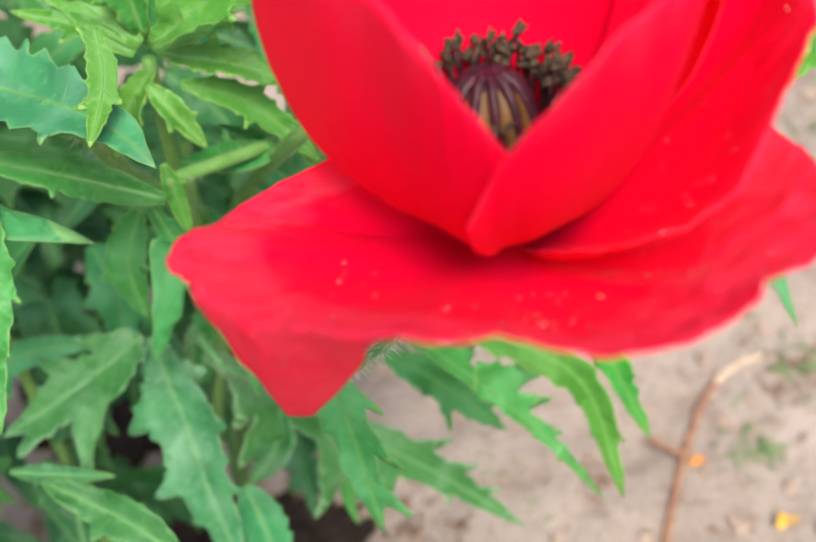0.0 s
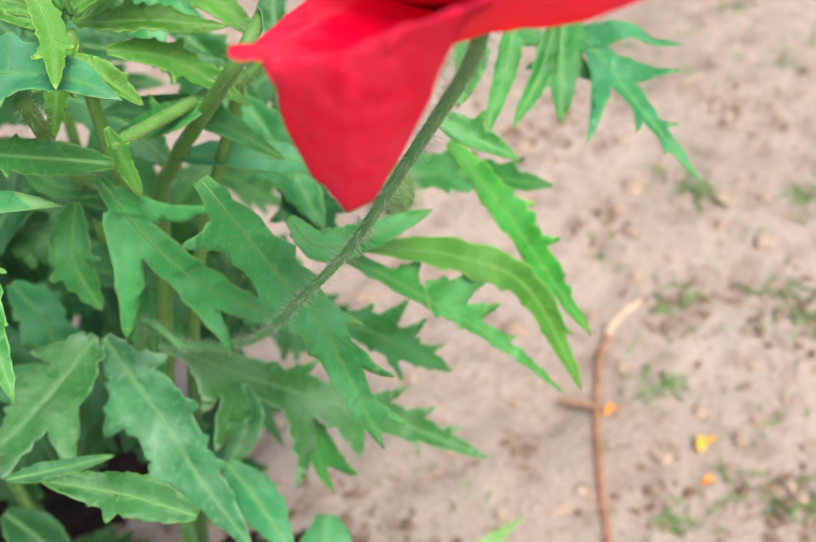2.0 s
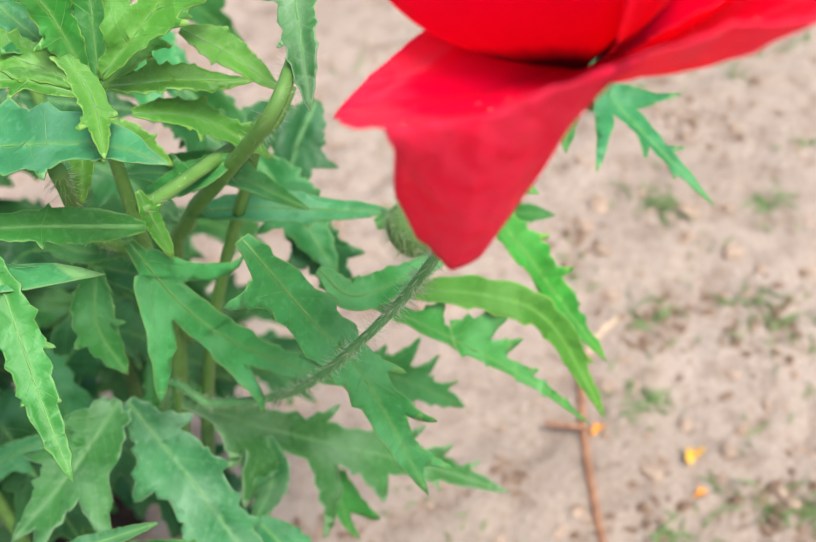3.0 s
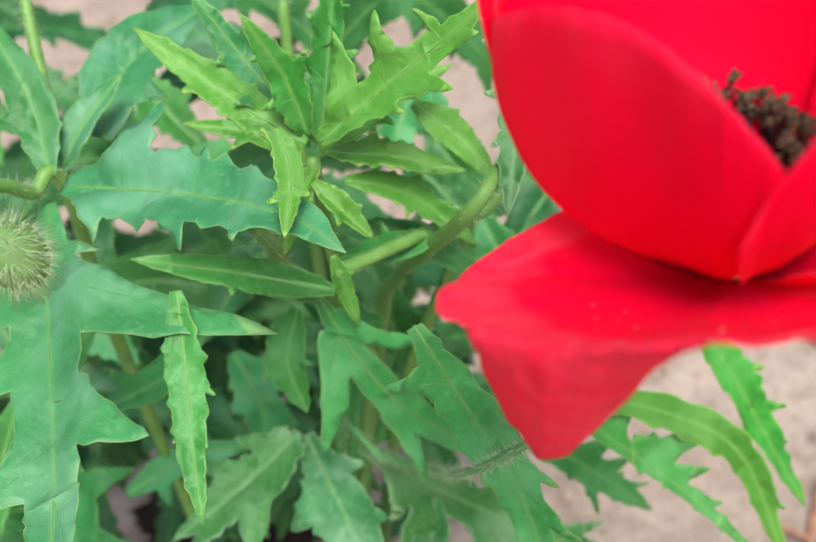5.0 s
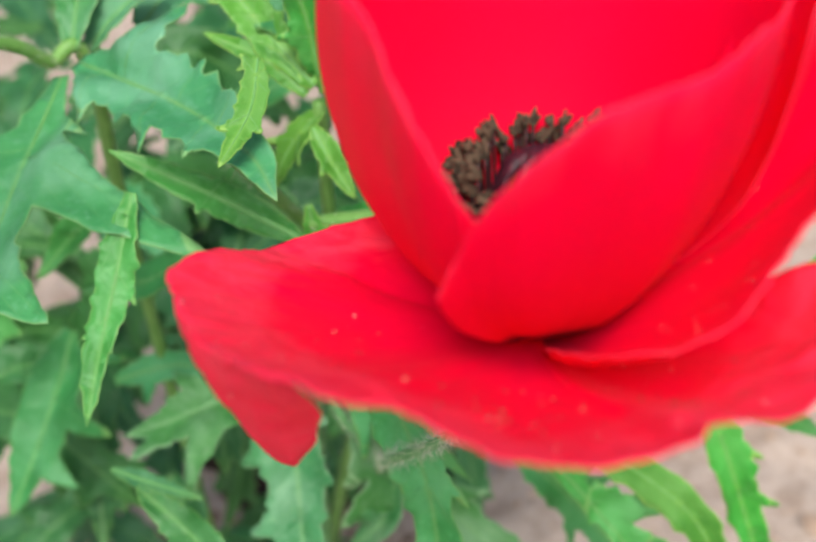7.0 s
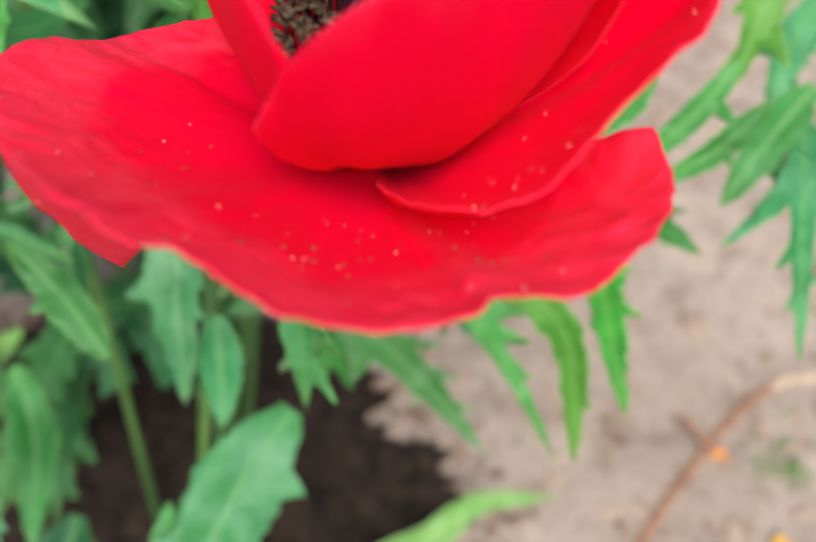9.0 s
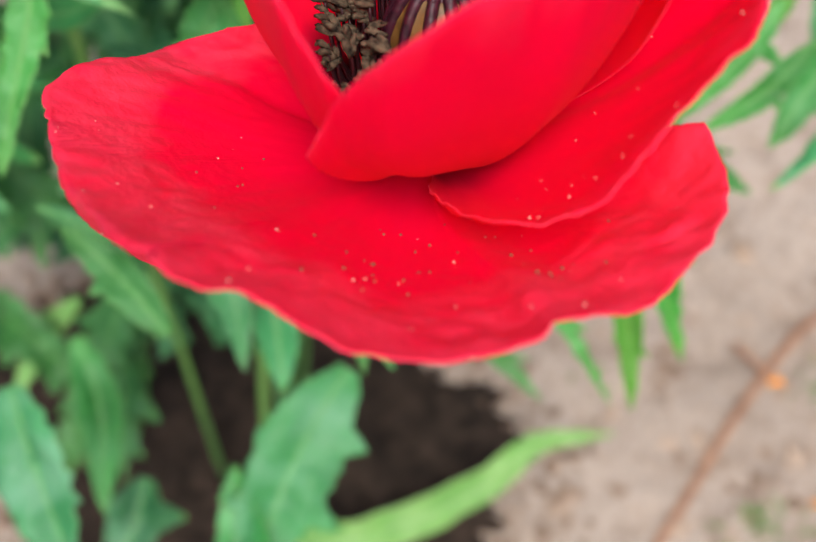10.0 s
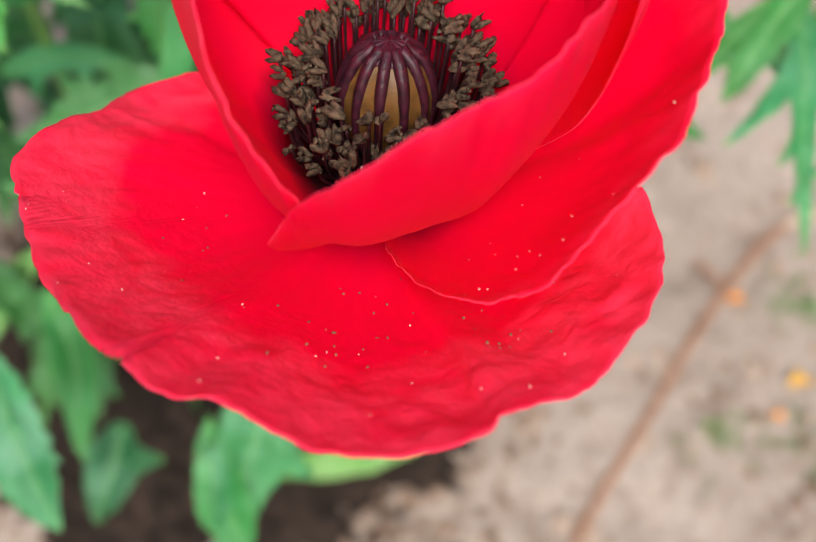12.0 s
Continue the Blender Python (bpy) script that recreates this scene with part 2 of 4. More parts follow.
def part(name, bm, material, parent=None, label=""):
    """Links a bmesh, given in world metres, as one mesh under a thing or a part."""
    me = bpy.data.meshes.new(name)
    bm.to_mesh(me)
    bm.free()
    for m in material if isinstance(material, (list, tuple)) else [material]:
        me.materials.append(m)
    for f in me.polygons:
        f.use_smooth = True
    ob = new(name, me)
    if parent is not None:
        ob.parent = parent
        if parent.data is None:
            ob.matrix_parent_inverse = Matrix.Translation(-parent.location)
    if label:
        ob["label"] = label
    return ob


def spline(points, n=12):
    """A smooth line through the points."""
    p = [Vector(q) for q in points]
    if len(p) == 2:
        p = [p[0], (p[0] + p[1]) / 2, p[1]]
    q = [2 * p[0] - p[1], *p, 2 * p[-1] - p[-2]]
    out = []
    for i in range(len(p) - 1):
        a, b, c, d = q[i:i + 4]
        for k in range(n):
            s = k / n
            out.append(0.5 * (2 * b + (c - a) * s + (2 * a - 5 * b + 4 * c - d) * s * s + (3 * b - a - 3 * c + d) * s ** 3))
    return out + [p[-1]]


def tube(bm, line, radius, sides=8, mat=0, lump=0.0):
    """A round tube along a line; radius(s) for s from 0 to 1."""
    rings = []
    side = Vector((1, 0.3, 0.1))
    for i, p in enumerate(line):
        t = (line[min(i + 1, len(line) - 1)] - line[max(i - 1, 0)]).normalized()
        side = (side - side.dot(t) * t).normalized()
        other = t.cross(side)
        r = radius(i / (len(line) - 1))
        ring = []
        for k in range(sides):
            a = 2 * math.pi * k / sides
            rr = r * (1 + lump * noise.noise(p * 300 + Vector((k, 0, 0))))
            ring.append(bm.verts.new(p + (side * math.cos(a) + other * math.sin(a)) * rr))
        rings.append(ring)
    for a, b in zip(rings, rings[1:]):
        for k in range(sides):
            f = bm.faces.new((a[k], a[(k + 1) % sides], b[(k + 1) % sides], b[k]))
            f.material_index = mat
    for ring, flip in ((rings[0], True), (rings[-1], False)):
        f = bm.faces.new(list(reversed(ring)) if flip else ring)
        f.material_index = mat


def hairs_on(bm, line, radius, count, length, rng, droop=0.0):
    for _ in range(count):
        s = rng.random()
        x = s * (len(line) - 1)
        i = min(int(x), len(line) - 2)
        p = line[i].lerp(line[i + 1], x - i)
        t = (line[i + 1] - line[i]).normalized()
        d = Vector((rng.gauss(0, 1), rng.gauss(0, 1), rng.gauss(0, 1)))
        d = (d - d.dot(t) * t).normalized()
        r = radius(s)
        tip = p + d * (r + length * rng.uniform(0.6, 1.2)) + t * length * rng.uniform(-0.4, 0.4) - Vector((0, 0, droop * length))
        spike(bm, p + d * r * 0.9, tip, length * 0.022)


def spike(bm, root, tip, r):
    t = (tip - root).normalized()
    a = t.orthogonal().normalized()
    b = t.cross(a)
    base = [bm.verts.new(root + (a * math.cos(k * 2.094) + b * math.sin(k * 2.094)) * r) for k in range(3)]
    top = bm.verts.new(tip)
    for k in range(3):
        bm.faces.new((base[k], base[(k + 1) % 3], top))


def blob(bm, at, size, rng, mat=0, sub=1, rough=0.25, along=None):
    turn = Euler((rng.random() * 6, rng.random() * 6, rng.random() * 6)).to_quaternion() if along is None else along.to_track_quat("Z", "Y")
    m = Matrix.LocRotScale(at, turn, Vector(size))
    made = bmesh.ops.create_icosphere(bm, subdivisions=sub, radius=1.0, matrix=m)
    for v in made["verts"]:
        d = v.co - Vector(at)
        v.co += d * rough * noise.noise(v.co * (0.9 / max(size)) + Vector((rng.random(), 0, 0)))
        for f in v.link_faces:
            f.material_index = mat


def scatter(name, material, places, rng, rough=0.35, grit=0.0):
    """Many small rounded lumps in one mesh: places are (x, y, z, sx, sy, sz)."""
    tb = bmesh.new()
    bmesh.ops.create_icosphere(tb, subdivisions=2, radius=1.0)
    unit = np.array([tuple(v.co) for v in tb.verts])
    tris = np.array([[v.index for v in f.verts] for f in tb.faces])
    tb.free()
    dice = np.random.RandomState(rng.randint(0, 9999))
    verts, faces = [], []
    for k, (x, y, z, sx, sy, sz) in enumerate(places):
        a = dice.rand() * 6.28
        wob = 1 + rough * (dice.rand(6)[:, None] * np.cos(unit @ dice.randn(3, 6) * 1.6).T).sum(0) / 2.2
        p = unit * (wob * (1 + grit * dice.randn(len(unit))))[:, None] * (sx, sy, sz)
        c, s = math.cos(a), math.sin(a)
        q = np.stack([p[:, 0] * c - p[:, 1] * s + x, p[:, 0] * s + p[:, 1] * c + y, p[:, 2] + z], 1)
        verts.append(q)
        faces.append(tris + k * len(unit))
    me = bpy.data.meshes.new(name)
    me.from_pydata(np.concatenate(verts).tolist(), [], np.concatenate(faces).tolist())
    me.polygons.foreach_set("use_smooth", [grit == 0] * len(me.polygons))
    me.materials.append(material)
    return new(name, me)


# ---------------------------------------------------------------- ground
def axis_steps(low, high, fine, far):
    out = list(np.arange(low, high, fine))
    step, x = fine, high
    while x < far:
        out.append(x)
        step *= 1.5
        x += step
    step, x = fine, low - fine
    while x > -far:
        out.insert(0, x)
        step *= 1.5
        x -= step
    return out


def soil_height(x, y):
    v = Vector((x, y, 0))
    near = max(0.0, 1 - max(0, max(abs(x - 0.15) - 0.8, abs(y - 0.5) - 1.0)))
    h = 0.010 * noise.noise(v * 4) + 0.006 * noise.noise(v * 14) + 0.0035 * noise.noise(v * 42) + 0.0022 * noise.noise(v * 110)
    return h * near


def build_ground():
    xs, ys = axis_steps(-0.7, 0.8, 0.008, 900), axis_steps(-0.35, 1.5, 0.008, 900)
    verts = [(x, y, soil_height(x, y)) for y in ys for x in xs]
    w = len(xs)
    faces = [(j * w + i, j * w + i + 1, (j + 1) * w + i + 1, (j + 1) * w + i) for j in range(len(ys) - 1) for i in range(w - 1)]
    me = bpy.data.meshes.new("ground")
    me.from_pydata(verts, [], faces)
    me.polygons.foreach_set("use_smooth", [True] * len(faces))
    me.materials.append(SOIL)
    return tagged(new("ground", me), "dry pale brown garden soil with crumbs and cracks", "ground", kind="structure")


build_ground()


# ---------------------------------------------------------------- leaves
FACE = Vector((0.02, -0.55, 0.83)).normalized()
counter = [0]


def outline(length, half, lobes, teeth, rng):
    """The flat outline of a leaf: a tapering blade and lobes that run out from its midrib, u along and v across, as polygons."""
    polys = []
    n = 33
    right, left = [], []
    for i in range(n + 1):
        s = i / n
        w = half * (0.14 + 0.86 * math.sin(min(1, s * 2.2 + 0.06) * math.pi / 2)) * (1 - s ** 2.2) ** 0.75
        saw = 1 + (0.17 if teeth else 0.06) * (1, -0.5, -0.25, 0.1)[i % 4] * rng.uniform(0.2, 1.4)
        right.append((s * length, -w * saw * rng.uniform(0.94, 1.06) - 0.0002))
        saw = 1 + (0.17 if teeth else 0.06) * (-0.25, 0.1, 1, -0.5)[i % 4] * rng.uniform(0.2, 1.4)
        left.append((s * length, w * saw * rng.uniform(0.92, 1.08) + 0.0002))
    polys.append(right[:-1] + [(length * 1.02, 0)] + left[:-1][::-1])
    for s, along, out, wide in lobes:
        root, tip = Vector((s * length, 0)), Vector((s * length + along, out))
        d = tip - root
        far = d.length
        d.normalize()
        side = Vector((-d.y, d.x))
        bend = side * far * 0.07 * (1 if out * (1 if along > 0 else -1) < 0 else -1)
        a, b = [], []
        m = 12
        for k in range(m + 1):
            t = k / m
            w = wide * (1.30 - 0.70 * t) * (1 - t ** 2.6) ** 0.8 + 0.0002
            saw = 1 + (0.24 if teeth else 0.08) * (-0.5, -0.2, 0.1, 1)[k % 4] * (t > 0.2) * rng.uniform(0.4, 1.4)
            c = root + d * far * t + bend * math.sin(t * math.pi)
            a.append(tuple(c + side * w * saw * rng.uniform(0.92, 1.08)))
            b.append(tuple(c - side * w * saw * rng.uniform(0.92, 1.08)))
        polys.append(b[:-1] + [tuple(tip)] + a[:-1][::-1])
    return polys


def leaf(plant, mid, half, lobes=(), teeth=0, vein=0, fold=0.42, roll=None, material=None):
    """One poppy leaf along the midrib mid; half width and lobes (place along, reach along, reach across, half width) in millimetres."""
    from mathutils.geometry import delaunay_2d_cdt
    counter[0] += 1
    rng = random.Random(counter[0])
    line = spline(mid, 14)
    run = [0.0]
    for a, b in zip(line, line[1:]):
        run.append(run[-1] + (b - a).length)
    length = run[-1]
    mm = [(s, a / 1000, b / 1000, w * 1.3 / 1000) for s, a, b, w in lobes]
    polys = outline(length, half * 1.2 / 1000, mm, teeth, rng)
    pts, faces = [], []
    for poly in polys:
        faces.append(list(range(len(pts), len(pts) + len(poly))))
        pts += [Vector(q) for q in poly]
    us, vs = [q.x for q in pts], [q.y for q in pts]
    step = max(0.0022, length / 34)
    for i in range(int((max(us) - min(us)) / step)):
        pts.append(Vector((min(us) + (i + 0.5) * step, 0.0)))
        for j in range(1, int((max(vs) - min(vs)) / step / 2) + 2):
            for sgn in (1, -1):
                pts.append(Vector((min(us) + (i + 0.5) * step + rng.uniform(-0.2, 0.2) * step, sgn * j * step)))
    flat, _, tris, _, _, _ = delaunay_2d_cdt(pts, [], faces, 1, 1e-6)
    tilt = rng.uniform(-14, 14) if roll is None else roll
    seed = Vector((rng.random() * 50, rng.random() * 50, 0))

    def place(u, v):
        x = min(max(u, 0.0), length)
        i = 0
        while i < len(run) - 2 and run[i + 1] < x:
            i += 1
        p = line[i].lerp(line[i + 1], (x - run[i]) / max(1e-9, run[i + 1] - run[i]))
        j, k = max(0, i - 3), min(len(line) - 1, i + 4)
        t = (line[k] - line[j]).normalized()
        nrm = (FACE - FACE.dot(t) * t).normalized()
        nrm = Matrix.Rotation(radians(tilt), 3, t) @ nrm
        b = nrm.cross(t)
        w = Vector((u, v, 0))
        lift = fold * min(abs(v), 0.010) - 1.6 * max(0, abs(v) - 0.010) ** 1.5
        wave = 0.0042 * noise.noise(w * 55 + seed) + 0.0012 * noise.noise(w * 170 + seed)
        return p + t * (u - x) + b * v + nrm * (lift + wave * min(1, abs(v) / 0.004))

    used = sorted({i for t in tris for i in t})
    bm = bmesh.new()
    made = {i: bm.verts.new(place(flat[i].x, flat[i].y)) for i in used}
    layer = bm.loops.layers.uv.new("UVMap")
    for t in tris:
        f = bm.faces.new([made[i] for i in t])
        for lp, i in zip(f.loops, t):
            lp[layer].uv = (flat[i].x * 10, flat[i].y * 10)
    rims = bm.verts.layers.float.new("margin")
    for v in bm.verts:
        v[rims] = 1.0 if v.is_boundary else 0.0
    young = material or LEAF
    ob = part("leaf", bm, young, plant)
    sol = ob.modifiers.new("thickness", "SOLIDIFY")
    sol.thickness, sol.offset = 0.00035, -1
    rib = bmesh.new()
    under = [place(length * k / 16, 0.0) for k in range(17)]
    tube(rib, under, lambda s: (0.00042 + (0.0006 if vein else 0)) * (1 - 0.8 * s), 6)
    for s, along, out, wide in mm:
        vein_line = [place(s * length + along * k / 9, out * k / 9) + FACE * 0.00005 for k in range(9)]
        tube(rib, vein_line, lambda q: 0.00012 * (1 - 0.7 * q), 5)
    part("midrib", rib, VEIN, ob, "pale green midrib")
    return ob


plant_a = thing("poppy_plant", (-0.06, 0.13, 0), "leafy green poppy plant with deeply lobed leaves", "plant", "poppy plants")
plant_b = thing("poppy_plant", (-0.10, 0.16, 0), "blue-green poppy plant with broad lobed leaves and a nodding bud", "plant", "poppy plants")
plant_c = thing("poppy_plant", (-0.06, 0.20, 0), "poppy plant with narrow toothed leaves hanging over bare soil", "plant", "poppy plants")
leaf(plant_b, [(-0.071, 0.117, 0.564), (-0.034, 0.092, 0.571), (-0.011, 0.072, 0.574), (-0.001, 0.058, 0.574)], 9.2, [(0.22, 4.4, 24.7, 4.5), (0.47, 1, 12.5, 2.8), (0.12, 9.3, -16.2, 3.1), (0.4, 15, -16, 4), (0.6, 11.7, -11.1, 2.6), (0.78, 6.7, -5.7, 2.1), (0.66, -1.1, 8.7, 1.7)], teeth=1, material=LEAF_BLUE)
leaf(plant_b, [(-0.077, 0.116, 0.560), (-0.077, 0.082, 0.552), (-0.075, 0.046, 0.545), (-0.074, 0.016, 0.542), (-0.073, -0.003, 0.542)], 8.2, [(0.23, 25.3, 54, 6.6), (0.5, 18, 23.2, 5.8), (0.72, 20.6, 5.8, 4), (0.2, 14.8, -26.1, 4.2), (0.34, 17.3, -23.6, 4), (0.5, 5, 9.8, 2.3), (0.6, 14.7, -15.7, 4.7), (0.1, 8.4, 15.2, 1.9)], material=LEAF_BLUE)
leaf(plant_b, [(-0.075, 0.128, 0.560), (-0.066, 0.136, 0.569), (-0.053, 0.144, 0.577)], 5.1, [], material=LEAF_BLUE)
leaf(plant_b, [(-0.075, 0.121, 0.565), (-0.078, 0.141, 0.579), (-0.088, 0.163, 0.595)], 5.6, [(0.3, 0.6, 12.8, 2.8), (0.5, 7.6, 8.3, 2.8)], material=LEAF_BLUE)
leaf(plant_b, [(-0.064, 0.141, 0.561), (-0.054, 0.166, 0.568), (-0.032, 0.189, 0.568)], 9.3, [(0.3, -3.4, -16, 3.9), (0.5, 13, -11.3, 3.3), (0.4, -16.4, 6.3, 3)], material=LEAF_BLUE)
leaf(plant_b, [(-0.043, 0.075, 0.557), (-0.044, 0.064, 0.547), (-0.046, 0.048, 0.533), (-0.047, 0.034, 0.521)], 4.2, [(0.1, 15.9, -4.2, 1.2), (0.35, 6.6, 6.7, 1.2), (0.6, 5.2, 4.2, 1), (0.55, 5.8, -4.3, 1)], teeth=1)
leaf(plant_b, [(-0.052, 0.123, 0.495), (-0.072, 0.119, 0.483), (-0.094, 0.119, 0.476)], 5.1, [(0.4, 12.7, 3.8, 2.2), (0.5, 14.8, -11, 1.9)])
leaf(plant_b, [(-0.085, 0.133, 0.501), (-0.096, 0.129, 0.492), (-0.110, 0.121, 0.478)], 4.5, [(0.4, 4.9, 5.9, 2.6), (0.2, 6.2, -11, 1.6)])
leaf(plant_b, [(-0.118, 0.142, 0.432), (-0.124, 0.121, 0.411), (-0.135, 0.094, 0.383)], 10.1, [(0.35, 5.9, 25.9, 4.4), (0.2, -10.2, 23.5, 3.7), (0.6, 9.5, 20.7, 4)])
leaf(plant_b, [(-0.102, 0.132, 0.418), (-0.080, 0.139, 0.422), (-0.055, 0.141, 0.420)], 4.8, [(0.3, -2.8, -12.4, 2.2), (0.55, 6.7, -10.1, 2.2)])
leaf(plant_b, [(-0.120, 0.131, 0.475), (-0.132, 0.117, 0.456), (-0.148, 0.096, 0.428)], 6.8, [(0.4, -6.3, 13.4, 3.4)])
leaf(plant_a, [(-0.007, 0.113, 0.564), (-0.024, 0.124, 0.576), (-0.044, 0.139, 0.592)], 4.6, [(0.25, 0.8, 6, 1.9), (0.45, 7.3, -7.6, 2.1), (0.55, 4, 7, 1.9), (0.75, 6.6, -0.2, 1.1)], teeth=1, material=LEAF_FRESH)
leaf(plant_a, [(-0.006, 0.115, 0.565), (-0.008, 0.116, 0.583), (-0.014, 0.115, 0.603)], 3.9, [(0.35, 9.5, -8.3, 1.8), (0.3, 2.5, 8.2, 1.6), (0.6, 5.1, 4.5, 1.3)], teeth=1, material=LEAF_FRESH)
leaf(plant_a, [(-0.003, 0.105, 0.569), (0.016, 0.102, 0.584), (0.032, 0.098, 0.596), (0.045, 0.095, 0.607)], 4.1, [(0.18, 11.1, 18.1, 2.6), (0.4, 9.8, 14.7, 2.4), (0.35, 20.5, -11.6, 2.6), (0.62, 14.6, -4.2, 1.9), (0.2, 15, -9.1, 1.9), (0.7, 0.1, 9.1, 1.4)], teeth=1, material=LEAF_FRESH)
leaf(plant_a, [(-0.002, 0.111, 0.562), (0.015, 0.108, 0.558), (0.032, 0.103, 0.553)], 3.8, [(0.3, 0.6, 7.3, 1.6), (0.45, 6.2, 4.2, 1.6), (0.35, -0.3, -5.5, 1.3)], teeth=1, material=LEAF_FRESH)
leaf(plant_a, [(0.001, 0.108, 0.554), (0.017, 0.109, 0.544), (0.032, 0.104, 0.526)], 3.6, [(0.4, 2, 5.9, 1.7), (0.5, -2.1, -7.2, 1.4), (0.7, 2.8, 5.1, 1.3)], teeth=1, material=LEAF_FRESH)
leaf(plant_a, [(0.023, 0.130, 0.558), (0.032, 0.123, 0.550), (0.041, 0.113, 0.540)], 4.2, [(0.3, 1.7, 5.9, 1.7), (0.4, -0.4, -6.1, 1.4)], material=LEAF_FRESH)
leaf(plant_a, [(-0.010, 0.085, 0.590), (-0.009, 0.073, 0.585), (-0.012, 0.058, 0.581)], 2.8, [(0.15, -4.3, -3.7, 1.4), (0.2, 3.1, 3.2, 1.4), (0.5, 3.3, 4.3, 1.4), (0.5, 6.6, -4.7, 1.1)], teeth=1, material=LEAF_FRESH)
leaf(plant_a, [(-0.009, 0.112, 0.562), (-0.020, 0.116, 0.569), (-0.036, 0.119, 0.574)], 2.7, [(0.5, 5.1, -2.8, 1.1), (0.4, 5.6, 6.6, 1.1)], material=LEAF_FRESH)
leaf(plant_a, [(-0.007, 0.107, 0.556), (-0.002, 0.102, 0.550), (0.005, 0.097, 0.542)], 2.7, [(0.5, 3, 3.7, 1.1), (0.4, 3.7, -4.9, 1.1)], material=LEAF_FRESH)
leaf(plant_a, [(-0.006, 0.093, 0.542), (-0.005, 0.092, 0.529), (-0.004, 0.091, 0.518)], 2.2, [(0.4, -2.7, 3.8, 0.8)], material=LEAF_FRESH)
leaf(plant_a, [(-0.008, 0.091, 0.532), (-0.029, 0.091, 0.544), (-0.054, 0.090, 0.557)], 4.0, [(0.5, -1.6, -5.4, 1.3), (0.5, 1.2, 6, 1.3)], vein=1)
leaf(plant_a, [(-0.013, 0.097, 0.525), (-0.006, 0.095, 0.497), (0.006, 0.094, 0.472), (0.032, 0.094, 0.436)], 4.7, [(0.08, 24.8, 24.1, 2.5), (0.14, 26.2, -25.4, 3.7), (0.42, 27.1, -16.4, 3), (0.55, 23.5, 4.9, 2)])
leaf(plant_a, [(0.011, 0.066, 0.538), (0.020, 0.060, 0.510), (0.029, 0.053, 0.484), (0.035, 0.039, 0.443)], 6.2, [(0.2, -10.1, -14.4, 3.4), (0.15, 6, 5.5, 2), (0.5, -6.3, -4.7, 2.3), (0.55, 24.2, 11.8, 2.3), (0.42, 19.4, 10.5, 2), (0.8, 16.8, 9.7, 2)], teeth=1)
leaf(plant_a, [(-0.023, 0.125, 0.497), (-0.030, 0.118, 0.482), (-0.028, 0.110, 0.466)], 5.8, [(0.5, 3.4, -7.9, 1.9), (0.4, 3.7, 9.2, 1.9)], teeth=1)
leaf(plant_a, [(0.012, 0.118, 0.519), (0.002, 0.122, 0.523), (-0.006, 0.124, 0.525)], 3.6, [])
leaf(plant_a, [(0.023, 0.105, 0.530), (0.009, 0.109, 0.526), (-0.008, 0.115, 0.522)], 3.8, [(0.5, -0.3, -7.8, 1.4)])
leaf(plant_a, [(0.054, 0.116, 0.580), (0.047, 0.099, 0.569), (0.039, 0.079, 0.556)], 4.4, [(0.15, -3.6, -11, 2.1), (0.3, 2.3, -9.2, 1.3), (0.5, 7.2, -5.9, 1.3), (0.3, 0.5, 9.4, 1.6)], teeth=1, material=LEAF_DUSTY)
leaf(plant_a, [(0.005, 0.124, 0.525), (0.021, 0.116, 0.517), (0.038, 0.105, 0.503)], 3.9, [(0.5, -1.6, 7, 1.5)])
leaf(plant_a, [(0.009, 0.137, 0.492), (0.031, 0.128, 0.489), (0.066, 0.110, 0.482)], 4.5, [(0.5, 6.3, -7.6, 1.9)])
leaf(plant_a, [(0.001, 0.134, 0.474), (-0.009, 0.137, 0.474), (-0.024, 0.147, 0.479)], 5.7, [])
leaf(plant_a, [(-0.032, 0.119, 0.445), (-0.025, 0.099, 0.426), (-0.019, 0.078, 0.407), (-0.012, 0.059, 0.390)], 8.8, [(0.12, 6.6, 13.7, 3.4), (0.28, 12.4, 12.8, 4.8), (0.2, 10.2, -18.2, 5.1), (0.55, 11.1, 10.7, 3.4), (0.5, 7.3, -16.5, 4.4)], teeth=1, material=LEAF_DUSTY)
leaf(plant_a, [(-0.034, 0.118, 0.448), (-0.055, 0.105, 0.442), (-0.079, 0.094, 0.437)], 5.6, [(0.1, 10.9, -13.4, 3.3), (0.12, 11.1, 10.6, 4.3), (0.3, 20.5, 8.3, 4.9), (0.3, 22.1, 27.5, 3.9), (0.35, 13, -14.4, 3.6), (0.5, 25.1, 9.7, 4.3)], teeth=1, material=LEAF_DUSTY)
leaf(plant_a, [(-0.016, 0.117, 0.436), (0.003, 0.116, 0.410), (0.030, 0.114, 0.379), (0.057, 0.110, 0.352), (0.088, 0.103, 0.317)], 7.0, [(0.12, 4.5, -17.4, 4.6), (0.2, 2.4, -28.3, 5.8), (0.36, 15.7, -34.1, 4.6), (0.5, 13.7, -17.8, 5), (0.55, 21.2, 14.5, 3.1), (0.68, 15, 10.4, 3.1), (0.3, 18.7, 14.5, 2.7), (0.8, 11.8, 8.1, 1.5), (0.7, 10.6, -8.9, 1.5)], teeth=1, material=LEAF_DUSTY)
